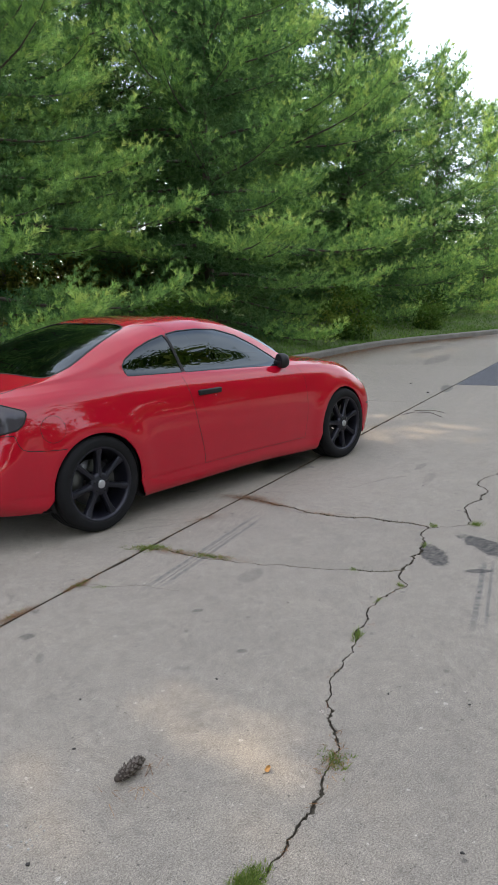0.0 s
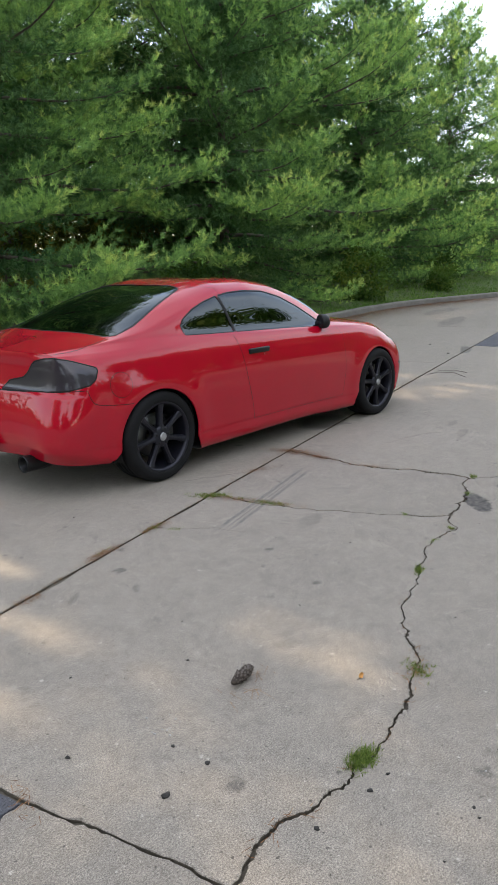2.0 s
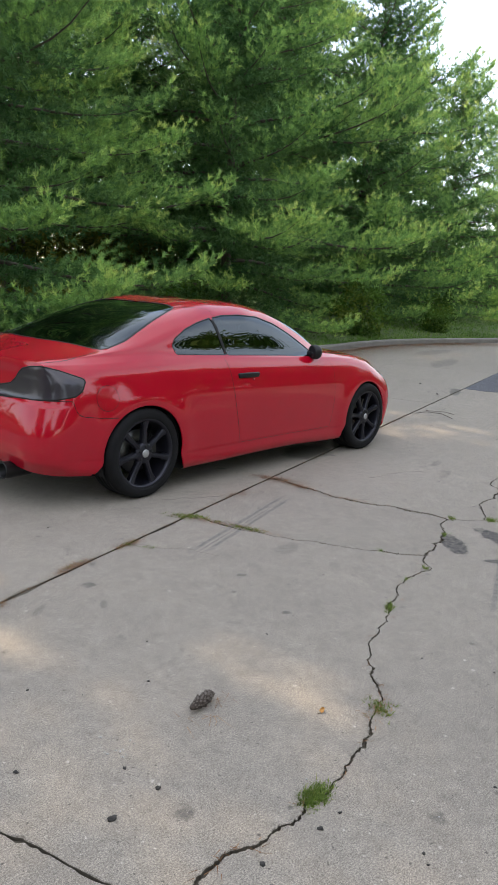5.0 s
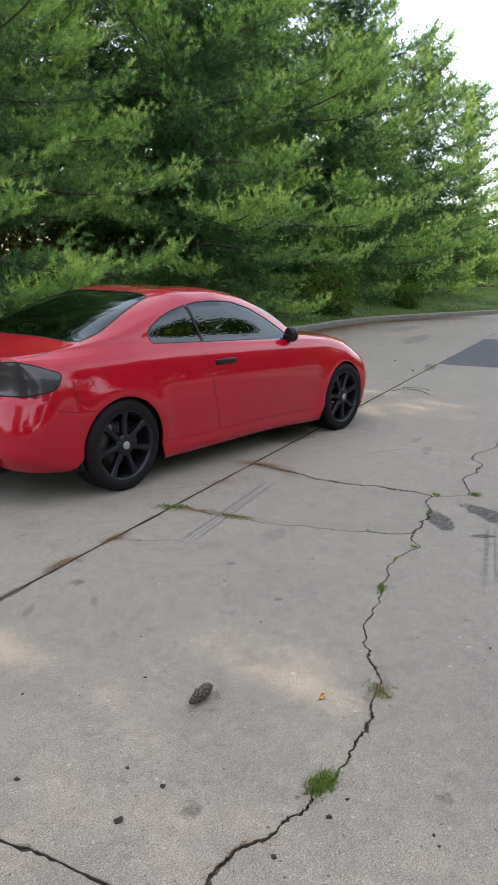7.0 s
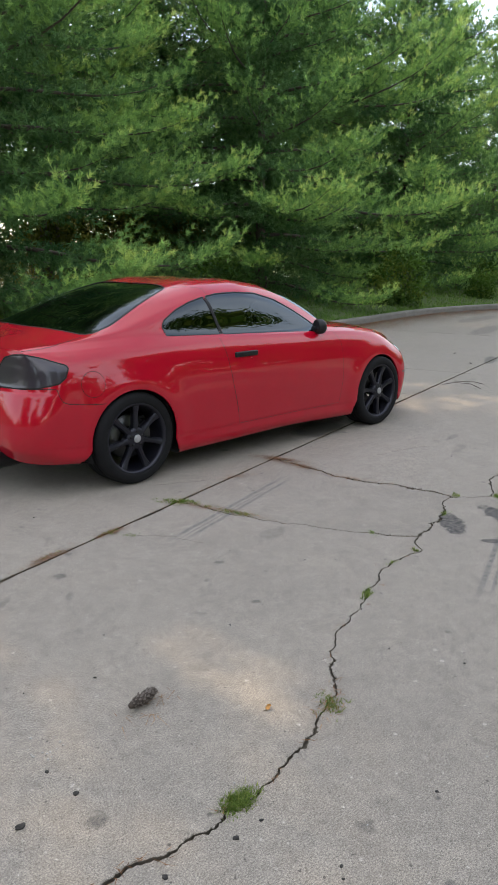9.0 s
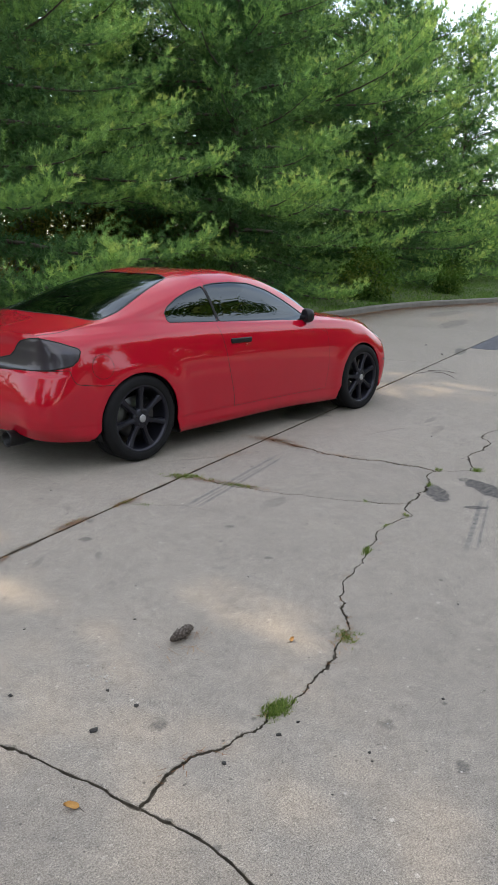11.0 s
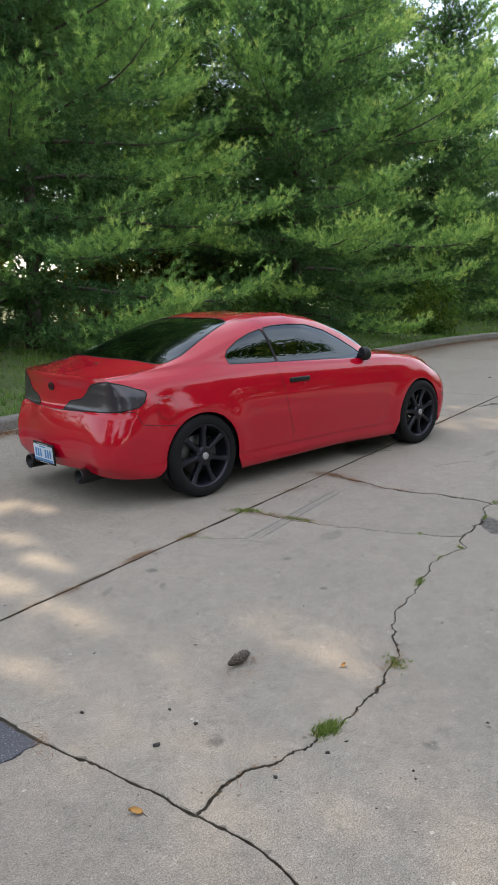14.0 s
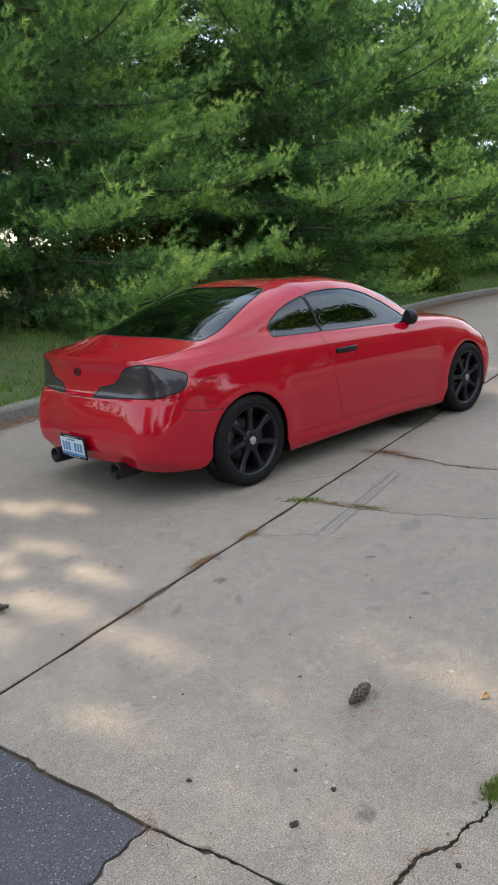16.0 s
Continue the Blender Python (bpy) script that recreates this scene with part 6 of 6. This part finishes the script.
def pine_cone(at, turn, length=0.15, rad=0.034, label=""):
    cone = tagged(new("pine_cone"), label or "dark open pine cone lying on the concrete", "pine cone")
    cone.matrix_basis = Matrix.Translation(at) @ Matrix.Rotation(turn, 4, "Z") @ Matrix.Rotation(radians(90), 4, "Y")
    v, f = tube([(0, 0, -length / 2), (0, 0, 0), (0, 0, length / 2)], [0.010, 0.016, 0.006], 8)
    part("core", mesh_of("core", v, f, CONE_BROWN), cone)
    vs = [(-0.006, -0.002, 0), (0.006, -0.002, 0), (-0.011, 0.020, 0.006), (0.011, 0.020, 0.006), (-0.007, 0.030, 0.013), (0.007, 0.030, 0.013), (0, 0.033, 0.018),
          (0, 0.010, -0.003), (0, 0.024, 0.003)]
    fs = [(0, 1, 3, 2), (2, 3, 5, 4), (4, 5, 6), (0, 7, 1), (0, 2, 8, 7), (7, 8, 3, 1), (2, 4, 8), (8, 5, 3), (4, 6, 5, 8)]
    me = mesh_of("scale", vs, fs, [CONE_BROWN, CONE_TIP], False, [0, 0, 1, 0, 0, 0, 0, 0, 1])
    k = 0
    for row in range(11):
        z = -length / 2 + length * (row + 0.5) / 11
        w = math.sin(math.pi * (0.12 + 0.80 * (row + 0.5) / 11)) ** 0.7
        for c in range(8):
            a = 2 * math.pi * (c / 8 + row * 0.31) + rng.normal(0, 0.08)
            sc = w * rad / 0.034 * rng.uniform(0.9, 1.12)
            part("scale", me, cone, m=Matrix.Translation((0, 0, z)) @ Matrix.Rotation(a, 4, "Z") @ Matrix.Rotation(radians(rng.uniform(-4, 16)), 4, "X") @ Matrix.Scale(sc, 4))
            k += 1
    return cone


pine_cone((-1.65, -3.085, 0.028), 0.16, 0.128, 0.029)
pine_cone((-2.20, -1.30, 0.027), -0.5, 0.13, 0.027)
# dark needles caught beside the cone
litter("cone_needles", [(-1.63, -3.12, 0.16, 0.08, 0.5, 26)], LITTER, "thin dry needles beside the pine cone", 0.09, 0.0012)


def lump(name, x, y, r, mat, label, group, flat=0.6, z=0.0):
    bm = bmesh.new()
    r *= 0.46
    bmesh.ops.create_icosphere(bm, subdivisions=2, radius=r)
    sx, sy = rng.uniform(0.8, 1.5), rng.uniform(0.7, 1.1)
    o = Vector(rng.uniform(0, 50, 3))
    for vv in bm.verts:
        k = 1 + 0.7 * noise.noise(vv.co * (1.2 / r) + o)
        vv.co = Vector((vv.co.x * sx * k, vv.co.y * sy * k, max(vv.co.z * flat * k, -r * 0.25)))
    ob = new(name, bm_mesh(name, bm, mat, True))
    ob.matrix_basis = Matrix.Translation((x, y, z + r * 0.22)) @ Matrix.Rotation(rng.uniform(0, 6.28), 4, "Z")
    return tagged(ob, label, "debris", group=group)


dark = [(-1.00, -2.86, 0.012), (-0.67, -3.47, 0.011), (-1.67, -2.81, 0.014), (-2.09, -3.17, 0.013), (-2.08, -3.32, 0.022), (-2.27, -3.33, 0.026), (-1.86, -3.79, 0.024), (-1.76, -3.79, 0.012),
        (-1.29, -4.08, 0.013), (-1.73, -4.06, 0.014), (-1.76, -4.09, 0.010), (-2.09, -3.76, 0.020), (7.39, 0.70, 0.05), (8.3, 1.5, 0.045), (-2.35, -2.95, 0.022), (-2.05, -2.55, 0.010), (-1.45, -2.55, 0.009),
        (-0.55, -3.75, 0.011), (-1.05, -4.2, 0.012), (0.1, -3.9, 0.010), (-0.2, -2.6, 0.009), (2.3, -2.0, 0.016), (3.2, -1.2, 0.014), (-2.1, -1.75, 0.010), (-1.95, -1.2, 0.011), (-0.9, -1.0, 0.012), (-1.5, -0.6, 0.012), (0.5, -3.3, 0.010), (4.6, -1.5, 0.018)]
for x, y, r in dark:
    lump("dark_crumb", x, y, r, DROP, "small dark crumb of debris on concrete", "crumbs on the concrete", 0.38)
for k in range(46):
    x, y = rng.uniform(-2.4, 2.6), rng.uniform(-4.3, -1.6)
    lump("pebble", x, y, rng.uniform(0.003, 0.008), STONE if rng.uniform() < 0.45 else DROP, "tiny loose pebble on the concrete", "pebbles on the concrete", 0.7)
for x, y in zip(rng.normal(-2.02, 0.06, 14), rng.normal(-3.05, 0.05, 14)):
    lump("pebble", x, y, rng.uniform(0.004, 0.009), STONE, "pale pebble in a broken patch of concrete", "pebbles on the concrete", 0.7)


def dead_leaf(x, y, size, turn, mat, label):
    """A curled leaf with a pointed tip, wavy edge and a stalk."""
    vs, fs = [], []
    for i in range(11):
        t = i / 10
        w = (math.sin(math.pi * t ** 0.75) ** 0.8 * 0.34 + 0.02) * size * (1 + 0.16 * math.sin(9 * t + 0.6))
        zz = 0.006 + 0.10 * size * math.sin(2.6 * t)
        mid = 0.08 * size * math.sin(2.5 * t)
        for k in (-1.0, -0.5, 0.0, 0.5, 1.0):
            vs.append((size * (t - 0.5), mid + w * k * (1 - 0.12 * abs(k)), zz + size * (0.17 * k * k + 0.03 * math.sin(7 * t + 2 * k) * abs(k)) * (0.4 + t)))
    for i in range(10):
        for k in range(4):
            fs.append((i * 5 + k, (i + 1) * 5 + k, (i + 1) * 5 + k + 1, i * 5 + k + 1))
    leaf = tagged(new("fallen_leaf"), label, "leaf", group="fallen leaves")
    leaf.matrix_basis = Matrix.Translation((x, y, -0.003)) @ Matrix.Rotation(turn, 4, "Z")
    part("blade", mesh_of("blade", vs, fs, mat), leaf)
    v, f = tube([(-size * 0.48, 0, 0.007), (-size * 0.85, 0.01, 0.004)], [0.0016, 0.001], 5)
    part("stalk", mesh_of("stalk", v, f, TWIG), leaf)


dead_leaf(-2.53, -3.58, 0.046, 2.2, DRY_LEAF, "curled orange fallen leaf on concrete")
dead_leaf(-1.34, -3.42, 0.030, 0.2, DRY_LEAF, "small brown fallen leaf on concrete")
# hairline cracks: thin dark lines in the slabs
for pts in ([(-0.75, -1.52), (-0.62, -1.70), (-0.43, -2.04)], [(0.66, -1.19), (0.47, -1.17), (0.25, -1.05), (0.05, -0.98)], [(1.9, -1.55), (2.25, -1.62), (2.5, -1.74)]):
    v, f = tube([(x, y, 0.0) for x, y in jag(pts, 0.02, 0.14)], 0.0010, 5)
    part("hairline_crack", mesh_of("hairline_crack", v, f, DIRT), road)
for pts in ([(5.35, -0.05), (5.58, -0.10), (5.62, -0.30), (5.42, -0.55)], [(5.70, -0.02), (5.80, -0.25), (5.72, -0.42)]):
    th = 0.0035
    v, f = tube([(x, y, 0.004 + 0.008 * math.sin(i * 2.1) ** 2) for i, (x, y) in enumerate(pts)], th, 6)
    tagged(new("twig", mesh_of("twig", v, f, TWIG)), "thin dry twig lying on the concrete", "twig", group="twigs on the concrete")
